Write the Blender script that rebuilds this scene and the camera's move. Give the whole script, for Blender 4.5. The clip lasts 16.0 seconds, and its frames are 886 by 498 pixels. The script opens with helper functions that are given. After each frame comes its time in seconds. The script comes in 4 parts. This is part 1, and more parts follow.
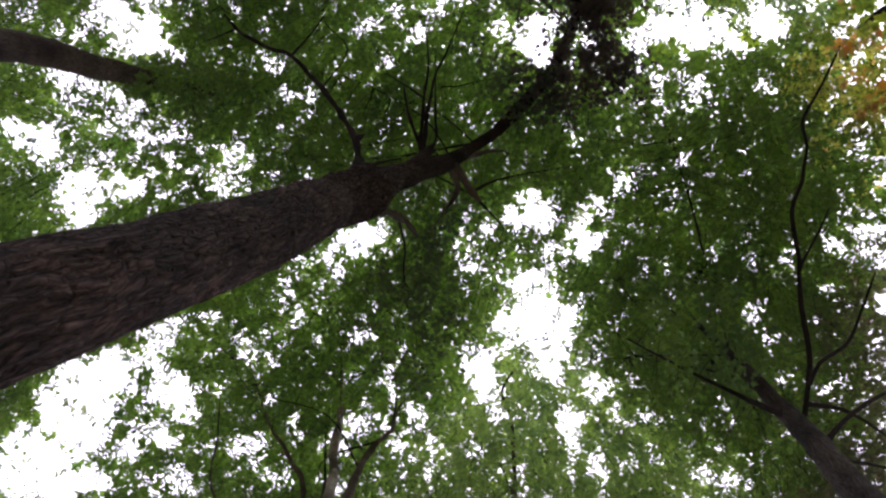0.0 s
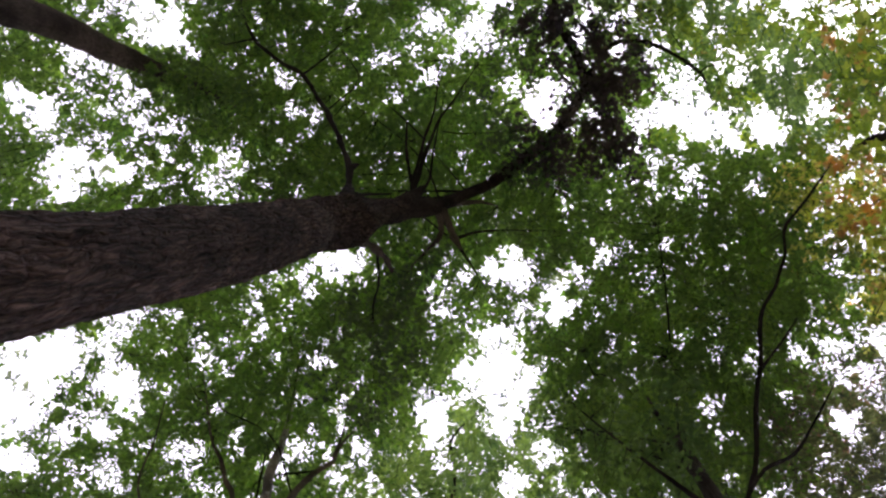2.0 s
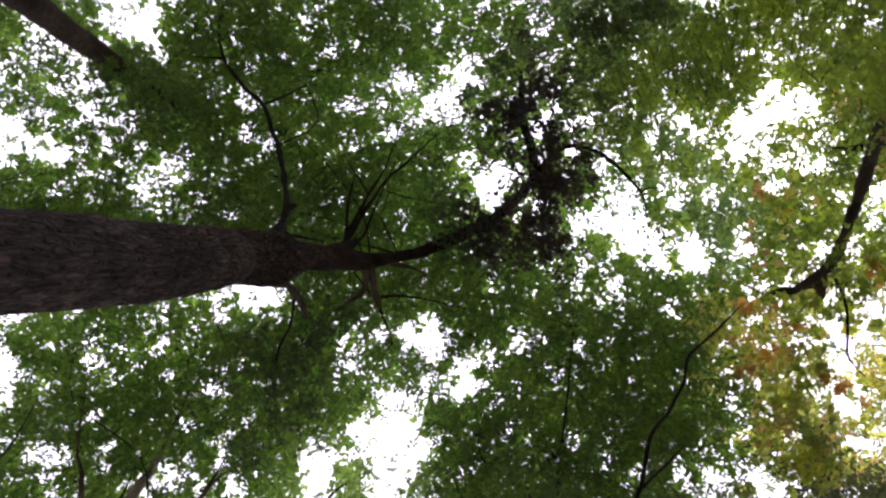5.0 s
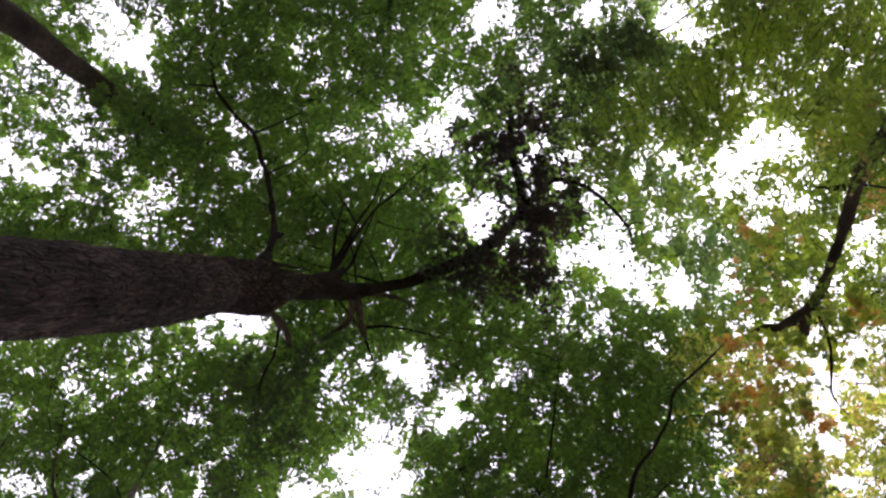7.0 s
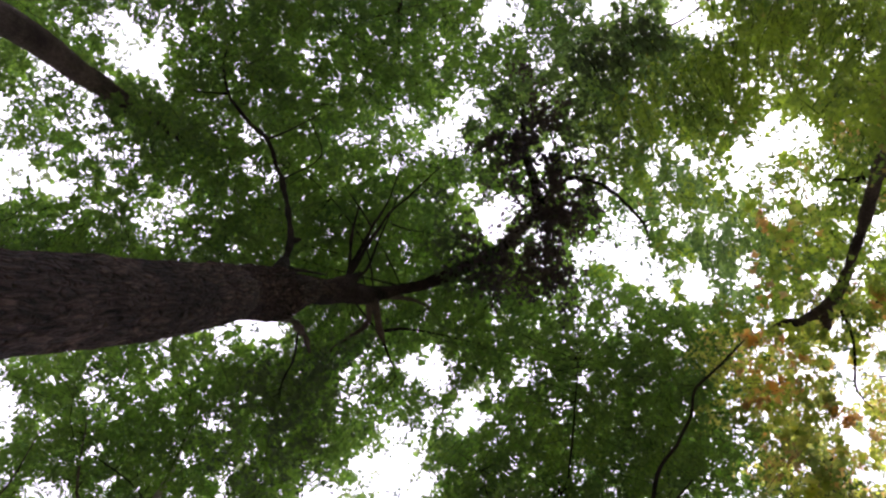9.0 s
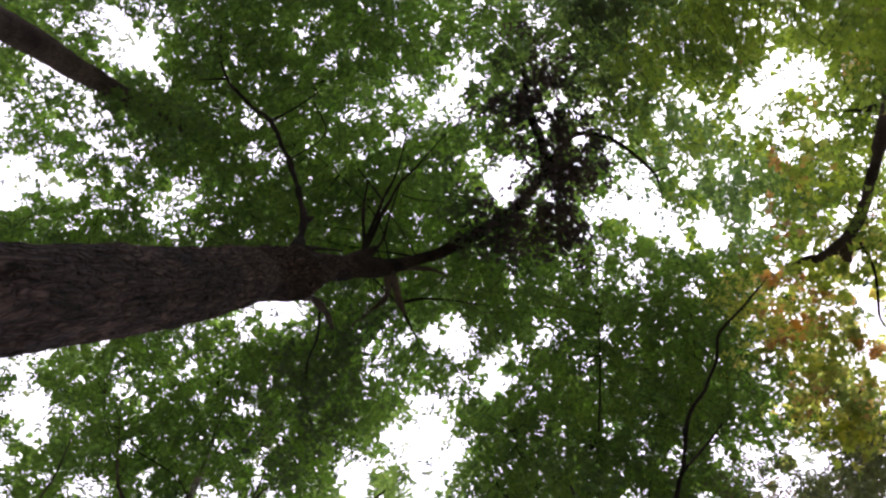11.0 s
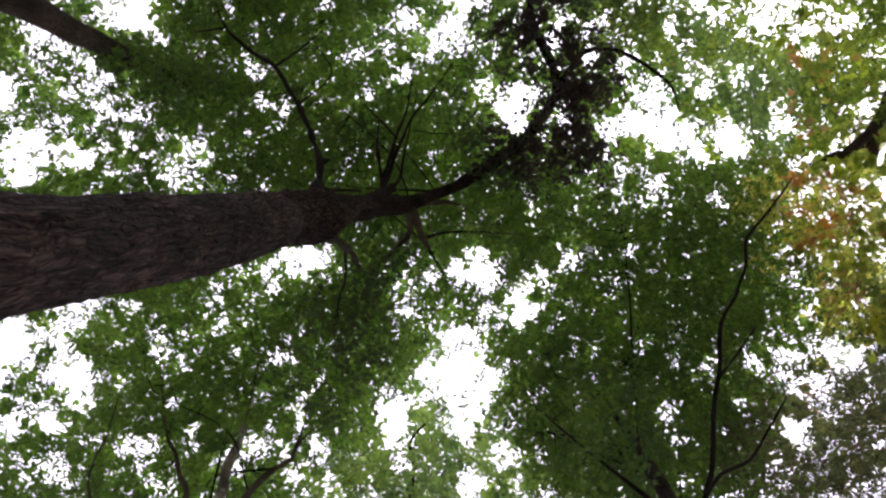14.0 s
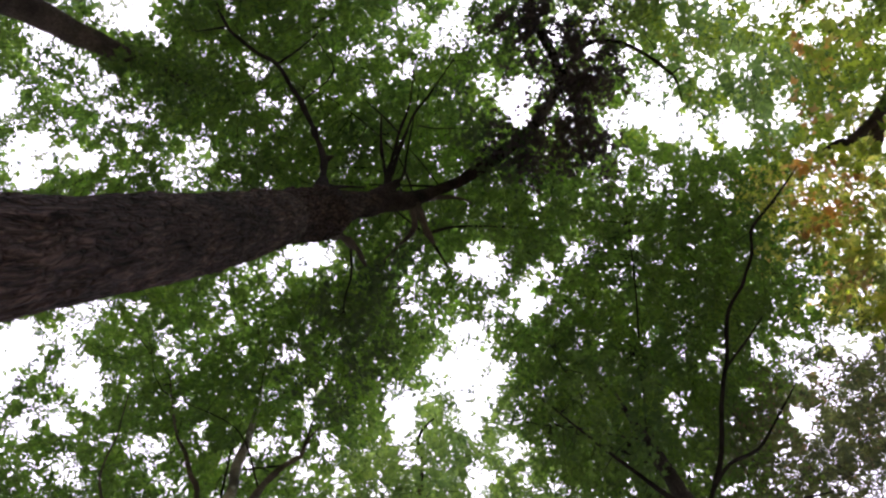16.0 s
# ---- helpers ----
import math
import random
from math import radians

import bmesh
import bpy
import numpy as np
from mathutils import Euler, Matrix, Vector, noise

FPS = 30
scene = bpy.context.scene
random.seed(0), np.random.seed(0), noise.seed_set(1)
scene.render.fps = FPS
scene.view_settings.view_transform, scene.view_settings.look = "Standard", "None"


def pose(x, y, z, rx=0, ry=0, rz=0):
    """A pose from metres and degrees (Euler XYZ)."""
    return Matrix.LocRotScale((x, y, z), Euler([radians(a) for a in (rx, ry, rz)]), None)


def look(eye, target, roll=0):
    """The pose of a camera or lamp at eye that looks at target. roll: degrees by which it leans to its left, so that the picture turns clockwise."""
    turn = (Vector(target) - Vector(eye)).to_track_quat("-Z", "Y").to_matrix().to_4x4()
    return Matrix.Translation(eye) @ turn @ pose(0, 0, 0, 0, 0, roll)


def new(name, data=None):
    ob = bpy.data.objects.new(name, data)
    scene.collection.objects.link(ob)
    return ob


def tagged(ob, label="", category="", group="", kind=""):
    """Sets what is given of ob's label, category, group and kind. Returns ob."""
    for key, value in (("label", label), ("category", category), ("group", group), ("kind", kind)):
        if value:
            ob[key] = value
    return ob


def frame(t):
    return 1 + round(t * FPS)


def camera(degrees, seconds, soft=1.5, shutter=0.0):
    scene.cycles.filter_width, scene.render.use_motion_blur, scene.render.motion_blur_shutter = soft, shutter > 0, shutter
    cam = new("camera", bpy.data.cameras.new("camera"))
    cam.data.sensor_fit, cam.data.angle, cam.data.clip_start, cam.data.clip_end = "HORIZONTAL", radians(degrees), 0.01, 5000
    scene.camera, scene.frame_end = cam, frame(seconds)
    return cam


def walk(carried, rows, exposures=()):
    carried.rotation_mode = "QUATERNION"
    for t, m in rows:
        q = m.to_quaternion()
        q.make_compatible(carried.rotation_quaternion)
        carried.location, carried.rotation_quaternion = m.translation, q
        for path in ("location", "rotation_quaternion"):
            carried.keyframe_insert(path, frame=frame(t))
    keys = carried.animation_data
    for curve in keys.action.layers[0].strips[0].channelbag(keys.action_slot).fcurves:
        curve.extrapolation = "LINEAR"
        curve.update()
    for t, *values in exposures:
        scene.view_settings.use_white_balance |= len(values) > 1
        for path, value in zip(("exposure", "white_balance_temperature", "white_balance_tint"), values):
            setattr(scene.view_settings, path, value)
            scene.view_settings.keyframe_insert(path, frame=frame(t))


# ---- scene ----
cam = camera(65.42, 16.0, soft=2.4)
walk(cam, [
    (0.0, pose(0.0000, 0.0000, 1.5000, 171.566, -5.370, 0.000)),
    (0.5, pose(0.0082, 0.0025, 1.4989, 171.871, -5.443, -0.241)),
    (1.0, pose(0.0151, 0.0025, 1.4980, 172.597, -5.473, -2.097)),
    (1.5, pose(0.0409, -0.0295, 1.4954, 174.370, -5.247, -6.511)),
    (2.0, pose(0.0583, -0.0554, 1.4970, 175.782, -4.954, -10.331)),
    (2.5, pose(0.0721, -0.0761, 1.4945, 177.054, -5.114, -13.942)),
    (3.0, pose(0.1030, -0.0986, 1.4890, 177.071, -4.629, -17.313)),
    (3.5, pose(0.1156, -0.1332, 1.4828, 178.221, -2.765, -19.953)),
    (4.0, pose(0.1195, -0.1675, 1.4724, 179.163, -1.312, -20.798)),
    (4.5, pose(0.1232, -0.1965, 1.4725, 179.911, -0.584, -21.656)),
    (5.0, pose(0.1260, -0.2433, 1.4723, 180.790, 0.141, -23.001)),
    (7.5, pose(0.1351, -0.2839, 1.4674, 183.365, 1.155, -23.998)),
    (8.0, pose(0.1053, -0.2912, 1.4715, 183.489, 0.756, -23.300)),
    (8.5, pose(0.0822, -0.3000, 1.4732, 183.606, 0.381, -23.164)),
    (9.0, pose(0.0677, -0.2874, 1.4797, 183.148, 0.049, -22.748)),
    (11.5, pose(0.0233, -0.1651, 1.4877, 180.394, -1.111, -16.577)),
    (12.0, pose(0.0074, -0.1340, 1.4918, 179.839, -1.332, -15.568)),
    (12.5, pose(0.0013, -0.0949, 1.4992, 178.830, -1.600, -14.997)),
    (13.0, pose(-0.0034, -0.0624, 1.5038, 177.900, -1.793, -14.245)),
    (13.5, pose(-0.0094, -0.0231, 1.5095, 177.140, -1.899, -13.377)),
    (14.0, pose(-0.0132, -0.0254, 1.5123, 175.972, -2.019, -12.571)),
    (14.5, pose(-0.0133, -0.0272, 1.5111, 175.662, -2.108, -12.422)),
    (15.0, pose(-0.0108, -0.0202, 1.4992, 175.625, -2.154, -12.004)),
    (15.5, pose(-0.0214, -0.0174, 1.4999, 175.570, -2.181, -11.694)),
    (16.0, pose(-0.0258, -0.0091, 1.4990, 175.592, -2.274, -11.530)),
])

# ---- daylight: overcast sky, broad soft sun ----
world = bpy.data.worlds.new("overcast_sky")
scene.world = world
world.use_nodes = True
wn, wl = world.node_tree.nodes, world.node_tree.links
wn.clear()
sky = wn.new("ShaderNodeTexSky")
sky.sky_type = "NISHITA"
sky.sun_disc = False
sky.sun_elevation = radians(60)
sky.sun_rotation = radians(135)
sky.dust_density = 4.0
pale = wn.new("ShaderNodeHueSaturation")
pale.inputs["Saturation"].default_value = 0.18
bg = wn.new("ShaderNodeBackground")
bg.inputs["Strength"].default_value = 0.15
wo = wn.new("ShaderNodeOutputWorld")
wl.new(sky.outputs[0], pale.inputs["Color"])
cloud = wn.new("ShaderNodeMix")   # an even white cloud layer over most of the blue
cloud.data_type = "RGBA"
cloud.inputs["Factor"].default_value = 0.88
cloud.inputs["B"].default_value = (7.45, 6.65, 8.7, 1)
wl.new(pale.outputs[0], cloud.inputs["A"])
wl.new(cloud.outputs["Result"], bg.inputs["Color"])
wl.new(bg.outputs[0], wo.inputs["Surface"])
sun_data = bpy.data.lights.new("sun", "SUN")
sun_data.energy, sun_data.angle, sun_data.color = 1.5, radians(30), (1.0, 0.97, 0.92)
sun = new("sun", sun_data)
sun.matrix_world = look((16.3, -16.3, 40), (0, 0, 0))
scene.view_settings.exposure = 1.2

# ---- materials ----
def material(name):
    m = bpy.data.materials.new(name)
    m.use_nodes = True
    n, l = m.node_tree.nodes, m.node_tree.links
    n.clear()
    return m, n, l, n.new("ShaderNodeOutputMaterial")


def ramp(n, stops):
    r = n.new("ShaderNodeValToRGB")
    while len(r.color_ramp.elements) < len(stops):
        r.color_ramp.elements.new(0.5)
    for e, (p, c) in zip(r.color_ramp.elements, stops):
        e.position, e.color = p, (*c, 1)
    return r


def leaf_material(name, reflect, through_low, through_high, odd=None, share=0.0, blend=0.5):
    """Thin translucent leaf: each leaf has its own tone, patches of crown drift in hue; odd: a rarer autumn tone."""
    m, n, l, out = material(name)
    geo = n.new("ShaderNodeNewGeometry")
    tone = ramp(n, [(0.0, through_low), (0.55, tuple(0.5 * (a + b) for a, b in zip(through_low, through_high))), (1.0, through_high)])
    own = n.new("ShaderNodeObjectInfo")
    sum_ = n.new("ShaderNodeMath")
    sum_.operation = "ADD"
    l.new(geo.outputs["Random Per Island"], sum_.inputs[0])
    l.new(own.outputs["Random"], sum_.inputs[1])
    each = n.new("ShaderNodeMath")
    each.operation = "FRACT"
    l.new(sum_.outputs[0], each.inputs[0])
    l.new(each.outputs[0], tone.inputs[0])
    co = n.new("ShaderNodeTexCoord")
    drift = n.new("ShaderNodeTexNoise")
    drift.inputs["Scale"].default_value = 1.3
    drift.inputs["Detail"].default_value = 3.0
    l.new(co.outputs["Object"], drift.inputs["Vector"])
    shift = ramp(n, [(0.36, (0.52, 0.62, 0.85)), (0.5, (1.0, 1.0, 1.0)), (0.64, (1.5, 1.45, 1.05))])
    l.new(drift.outputs["Fac"], shift.inputs[0])
    varied = n.new("ShaderNodeMix")
    varied.data_type, varied.blend_type = "RGBA", "MULTIPLY"
    varied.inputs["Factor"].default_value = 1.0
    l.new(tone.outputs[0], varied.inputs["A"])
    l.new(shift.outputs[0], varied.inputs["B"])
    colour = varied.outputs["Result"]
    if odd:
        patch = n.new("ShaderNodeTexNoise")
        patch.inputs["Scale"].default_value = 0.9
        patch.inputs["Detail"].default_value = 2.0
        l.new(co.outputs["Object"], patch.inputs["Vector"])
        mixv = n.new("ShaderNodeMath")
        mixv.operation = "MULTIPLY_ADD"
        mixv.inputs[1].default_value = 0.35
        l.new(each.outputs[0], mixv.inputs[0])
        l.new(patch.outputs["Fac"], mixv.inputs[2])
        pick = n.new("ShaderNodeMapRange")
        pick.inputs["From Min"].default_value = 0.92 - 0.45 * share
        pick.inputs["From Max"].default_value = 1.0 - 0.45 * share
        l.new(mixv.outputs[0], pick.inputs["Value"])
        mix = n.new("ShaderNodeMix")
        mix.data_type = "RGBA"
        l.new(pick.outputs[0], mix.inputs["Factor"])
        l.new(colour, mix.inputs["A"])
        mix.inputs["B"].default_value = (*odd, 1)
        colour = mix.outputs["Result"]
    trans = n.new("ShaderNodeBsdfTranslucent")
    l.new(colour, trans.inputs["Color"])
    top = n.new("ShaderNodeBsdfPrincipled")
    top.inputs["Base Color"].default_value = (*reflect, 1)
    top.inputs["Roughness"].default_value = 0.55
    top.inputs["Specular IOR Level"].default_value = 0.35
    both = n.new("ShaderNodeMixShader")
    both.inputs[0].default_value = blend
    l.new(top.outputs[0], both.inputs[1])
    l.new(trans.outputs[0], both.inputs[2])
    l.new(both.outputs[0], out.inputs["Surface"])
    return m


def bark_material(name, dark, light, grain=1.0, patches=None, deep=1.0):
    """Bark in long plates parted by dark fissures, with grain, stains and, where given, pale patches."""
    m, n, l, out = material(name)
    co = n.new("ShaderNodeTexCoord")
    bend = n.new("ShaderNodeTexNoise")
    bend.inputs["Scale"].default_value = 5.0 * grain
    bend.inputs["Detail"].default_value = 3.0
    l.new(co.outputs["Object"], bend.inputs["Vector"])
    push = n.new("ShaderNodeVectorMath")
    push.operation = "MULTIPLY_ADD"
    push.inputs[1].default_value = (0.08 / grain, 0.08 / grain, 0.2 / grain)
    l.new(bend.outputs["Color"], push.inputs[0])
    l.new(co.outputs["Object"], push.inputs[2])
    stretch = n.new("ShaderNodeMapping")
    stretch.inputs["Scale"].default_value = (1.0, 1.0, 0.15)
    l.new(push.outputs[0], stretch.inputs["Vector"])
    fur = n.new("ShaderNodeTexNoise")
    fur.inputs["Scale"].default_value = 42.0 * grain
    fur.inputs["Detail"].default_value = 7.0
    fur.inputs["Roughness"].default_value = 0.7
    l.new(stretch.outputs[0], fur.inputs["Vector"])
    plate = n.new("ShaderNodeTexVoronoi")
    plate.feature = "DISTANCE_TO_EDGE"
    plate.inputs["Scale"].default_value = 40.0 * grain
    l.new(stretch.outputs[0], plate.inputs["Vector"])
    stain = n.new("ShaderNodeTexNoise")
    stain.inputs["Scale"].default_value = 2.0
    stain.inputs["Detail"].default_value = 5.0
    l.new(co.outputs["Object"], stain.inputs["Vector"])
    c1 = ramp(n, [(0.38, dark), (0.51, tuple(0.45 * (p + q) for p, q in zip(dark, light))), (0.66, light)])
    l.new(fur.outputs["Fac"], c1.inputs[0])
    worn = ramp(n, [(0.36, (0.42, 0.40, 0.42)), (0.5, (0.92, 0.86, 0.84)), (0.64, (1.45, 1.33, 1.25))])
    l.new(stain.outputs["Fac"], worn.inputs[0])
    fissure = ramp(n, [(0.0, (0.42, 0.40, 0.40)), (0.09 * deep, (0.80, 0.78, 0.76)), (0.3, (1.08, 1.05, 1.02))])
    l.new(plate.outputs["Distance"], fissure.inputs[0])
    colour = c1.outputs[0]
    for layer in (worn, fissure):
        mul = n.new("ShaderNodeMix")
        mul.data_type, mul.blend_type = "RGBA", "MULTIPLY"
        mul.inputs["Factor"].default_value = 1.0
        l.new(colour, mul.inputs["A"])
        l.new(layer.outputs[0], mul.inputs["B"])
        colour = mul.outputs["Result"]
    if patches:
        lich = n.new("ShaderNodeTexNoise")
        lich.inputs["Scale"].default_value = 7.0
        lich.inputs["Detail"].default_value = 5.0
        l.new(co.outputs["Object"], lich.inputs["Vector"])
        cut = ramp(n, [(0.56, (0, 0, 0)), (0.66, (1, 1, 1))])
        l.new(lich.outputs["Fac"], cut.inputs[0])
        pm = n.new("ShaderNodeMix")
        pm.data_type = "RGBA"
        l.new(cut.outputs[0], pm.inputs["Factor"])
        l.new(colour, pm.inputs["A"])
        pm.inputs["B"].default_value = (*patches, 1)
        colour = pm.outputs["Result"]
    bsdf = n.new("ShaderNodeBsdfPrincipled")
    bsdf.inputs["Roughness"].default_value = 0.9
    bsdf.inputs["Specular IOR Level"].default_value = 0.2
    l.new(colour, bsdf.inputs["Base Color"])
    level = n.new("ShaderNodeMapRange")
    level.inputs["From Max"].default_value = 0.25
    l.new(plate.outputs["Distance"], level.inputs["Value"])
    add = n.new("ShaderNodeMath")
    add.operation = "MULTIPLY_ADD"
    add.inputs[1].default_value = 0.8
    l.new(fur.outputs["Fac"], add.inputs[0])
    l.new(level.outputs[0], add.inputs[2])
    bump = n.new("ShaderNodeBump")
    bump.inputs["Strength"].default_value = 0.95
    bump.inputs["Distance"].default_value = 0.04 * deep / grain
    l.new(add.outputs[0], bump.inputs["Height"])
    l.new(bump.outputs[0], bsdf.inputs["Normal"])
    l.new(bsdf.outputs[0], out.inputs["Surface"])
    return m


def ground_material():
    m, n, l, out = material("leaf_litter")
    co = n.new("ShaderNodeTexCoord")
    flakes = n.new("ShaderNodeTexVoronoi")
    flakes.inputs["Scale"].default_value = 14.0
    l.new(co.outputs["Object"], flakes.inputs["Vector"])
    soil = n.new("ShaderNodeTexNoise")
    soil.inputs["Scale"].default_value = 0.7
    soil.inputs["Detail"].default_value = 6.0
    l.new(co.outputs["Object"], soil.inputs["Vector"])
    tone = ramp(n, [(0.0, (0.055, 0.04, 0.026)), (0.5, (0.145, 0.10, 0.062)), (1.0, (0.25, 0.185, 0.115))])
    l.new(flakes.outputs["Color"], tone.inputs[0])
    moss = ramp(n, [(0.45, (0, 0, 0)), (0.62, (1, 1, 1))])
    l.new(soil.outputs["Fac"], moss.inputs[0])
    mix = n.new("ShaderNodeMix")
    mix.data_type = "RGBA"
    l.new(moss.outputs[0], mix.inputs["Factor"])
    l.new(tone.outputs[0], mix.inputs["A"])
    mix.inputs["B"].default_value = (0.04, 0.058, 0.02, 1)
    bsdf = n.new("ShaderNodeBsdfPrincipled")
    bsdf.inputs["Roughness"].default_value = 0.95
    l.new(mix.outputs["Result"], bsdf.inputs["Base Color"])
    bump = n.new("ShaderNodeBump")
    bump.inputs["Distance"].default_value = 0.02
    l.new(flakes.outputs["Distance"], bump.inputs["Height"])
    l.new(bump.outputs[0], bsdf.inputs["Normal"])
    l.new(bsdf.outputs[0], out.inputs["Surface"])
    return m


GREEN = leaf_material("leaf_green", (0.058, 0.080, 0.052), (0.162, 0.308, 0.042), (0.272, 0.425, 0.076), (0.28, 0.55, 0.05), 0.2)
GREEN_DEEP = leaf_material("leaf_deep_green", (0.064, 0.088, 0.056), (0.170, 0.310, 0.044), (0.255, 0.400, 0.070), (0.26, 0.54, 0.05), 0.16)
# darker copy of the green: shadow on the low sprays is in the colour
GREEN_DARK_SHADED = leaf_material("leaf_dark_green_shaded", (0.060, 0.074, 0.064), (0.105, 0.175, 0.048), (0.150, 0.230, 0.065), None, 0.0, 0.42)
GREEN_WARM = leaf_material("leaf_yellow_green", (0.084, 0.090, 0.050), (0.322, 0.480, 0.048), (0.455, 0.600, 0.080), (0.46, 0.33, 0.09), 0.05)
GREEN_COOL = leaf_material("leaf_cool_green", (0.077, 0.091, 0.081), (0.225, 0.365, 0.076), (0.305, 0.445, 0.108))
ORANGE = leaf_material("leaf_orange", (0.22, 0.12, 0.06), (0.86, 0.44, 0.15), (0.95, 0.64, 0.25), (0.80, 0.76, 0.18), 0.3, 0.78)
LIME = leaf_material("leaf_lime", (0.10, 0.11, 0.05), (0.46, 0.60, 0.09), (0.72, 0.78, 0.17), (0.88, 0.50, 0.16), 0.12, 0.72)
AUTUMN = leaf_material("leaf_autumn", (0.13, 0.11, 0.055), (0.42, 0.54, 0.10), (0.84, 0.78, 0.20), (0.92, 0.56, 0.22), 0.22, 0.75)
FADED = leaf_material("leaf_faded", (0.070, 0.066, 0.066), (0.150, 0.190, 0.068), (0.230, 0.262, 0.098), (0.42, 0.22, 0.14), 0.12, 0.45)
# greyer, bluer leaf: the veil of sky glare over high tops is in the colour
FAR_HAZED = leaf_material("leaf_far_hazed", (0.085, 0.090, 0.092), (0.170, 0.230, 0.110), (0.240, 0.300, 0.150))
# near-black maroon: leaves dark against the bright sky, that backlight put into colour
MAROON_BACKLIT = leaf_material("leaf_maroon_backlit", (0.058, 0.047, 0.057), (0.070, 0.060, 0.060), (0.14, 0.120, 0.118), None, 0.0, 0.4)
BARK = bark_material("bark_ridged", (0.013, 0.0095, 0.0095), (0.106, 0.075, 0.066), 0.66)
BARK_SMOOTH = bark_material("bark_grey_brown", (0.052, 0.045, 0.045), (0.150, 0.130, 0.125), 1.8, None, 0.5)
BARK_DARK = bark_material("bark_dark_grey", (0.015, 0.013, 0.013), (0.050, 0.043, 0.043), 1.8, None, 0.5)
BARK_STEM = bark_material("bark_stem", (0.016, 0.012, 0.013), (0.070, 0.054, 0.054), 1.2)
BARK_COOL = bark_material("bark_cool_grey", (0.024, 0.023, 0.023), (0.092, 0.086, 0.084), 1.6, None, 0.5)
BARK_PALE = bark_material("bark_pale", (0.28, 0.28, 0.27), (0.55, 0.545, 0.53), 1.8, (0.56, 0.58, 0.56), 0.3)
BARK_GREY = bark_material("bark_mid_grey", (0.072, 0.065, 0.061), (0.187, 0.169, 0.160), 1.8, None, 0.3)
LITTER = ground_material()

# ---- tools ----
def mesh_object(name, verts, tris, mat, parent=None, smooth=False, quads=None):
    """Links one mesh from arrays of corners and triangles (or quads)."""
    faces = tris if quads is None else quads
    size = faces.shape[1]
    me = bpy.data.meshes.new(name)
    me.vertices.add(len(verts))
    me.vertices.foreach_set("co", np.asarray(verts, np.float32).ravel())
    me.loops.add(faces.size)
    me.loops.foreach_set("vertex_index", faces.astype(np.int32).ravel())
    me.polygons.add(len(faces))
    me.polygons.foreach_set("loop_start", np.arange(0, faces.size, size, dtype=np.int32))
    if smooth:
        me.polygons.foreach_set("use_smooth", np.ones(len(faces), bool))
    me.update(calc_edges=True)
    me.materials.append(mat)
    ob = new(name, me)
    if parent is not None:
        ob.parent = parent
    return ob


def glide(points, step):
    """Catmull-Rom through rows of x, y, z, radius, sampled about every step metres."""
    p = np.array(points, float)
    p = np.vstack([2 * p[0] - p[1], p, 2 * p[-1] - p[-2]])
    out = []
    for i in range(1, len(p) - 2):
        n = max(2, int(np.linalg.norm(p[i + 1, :3] - p[i, :3]) / step))
        s = np.linspace(0, 1, n, endpoint=False)[:, None]
        a, b, c, d = p[i - 1], p[i], p[i + 1], p[i + 2]
        out.append(0.5 * (2 * b + (c - a) * s + (2 * a - 5 * b + 4 * c - d) * s**2 + (3 * b - a - 3 * c + d) * s**3))
    out.append(p[-2:-1])
    out = np.vstack(out)
    out[:, 3] = np.maximum(out[:, 3], 0.004)
    return out


def tube(points, step=0.12, sides=10, rough=0.0, rng=None):
    """Corners and quads of a tapered, slightly uneven limb along the points, closed at its end."""
    c = glide(points, step)
    n = len(c)
    if rng is not None and n > 6:
        # small bends and elbows on the way
        knots = rng.normal(size=(max(3, n // 4), 3))
        at = np.linspace(0, n - 1, len(knots))
        drift = np.stack([np.interp(np.arange(n), at, knots[:, k]) for k in range(3)], 1)
        ends = np.minimum(1, np.minimum(np.arange(n), np.arange(n)[::-1]) / 3)[:, None]
        c[:, :3] += drift * ends * (0.006 + 0.10 * c[:, 3:].clip(0, 0.1))
    ahead = np.gradient(c[:, :3], axis=0)
    ahead /= np.linalg.norm(ahead, axis=1)[:, None] + 1e-9
    ref = np.tile([1.0, 0.0, 0.0], (n, 1))
    ref[np.abs(ahead[:, 0]) > 0.9] = [0.0, 1.0, 0.0]
    u = np.cross(ahead, ref)
    u /= np.linalg.norm(u, axis=1)[:, None]
    v = np.cross(ahead, u)
    a = np.linspace(0, 2 * np.pi, sides, endpoint=False)
    r = c[:, 3][:, None] * np.ones(sides)
    if rough and rng is not None:
        r = r * (1 + rough * rng.normal(size=(n, sides)).clip(-2, 2))
        r = r * (1 + 1.2 * rough * np.repeat(rng.normal(size=(n // 3 + 1, 1)), 3, 0)[:n])
    ring = c[:, None, :3] + r[..., None] * (np.cos(a)[None, :, None] * u[:, None] + np.sin(a)[None, :, None] * v[:, None])
    verts = np.vstack([ring.reshape(-1, 3), c[-1:, :3] + ahead[-1:] * c[-1, 3]])
    i, j = np.meshgrid(np.arange(n - 1), np.arange(sides), indexing="ij")
    i, j = i.ravel(), j.ravel()
    k = (j + 1) % sides
    quads = np.stack([i * sides + j, i * sides + k, (i + 1) * sides + k, (i + 1) * sides + j], 1)
    j = np.arange(sides)
    tip = np.full(sides, n * sides)
    cap = np.stack([(n - 1) * sides + j, (n - 1) * sides + (j + 1) % sides, tip, tip], 1)
    return verts, quads, cap[:, :3], c


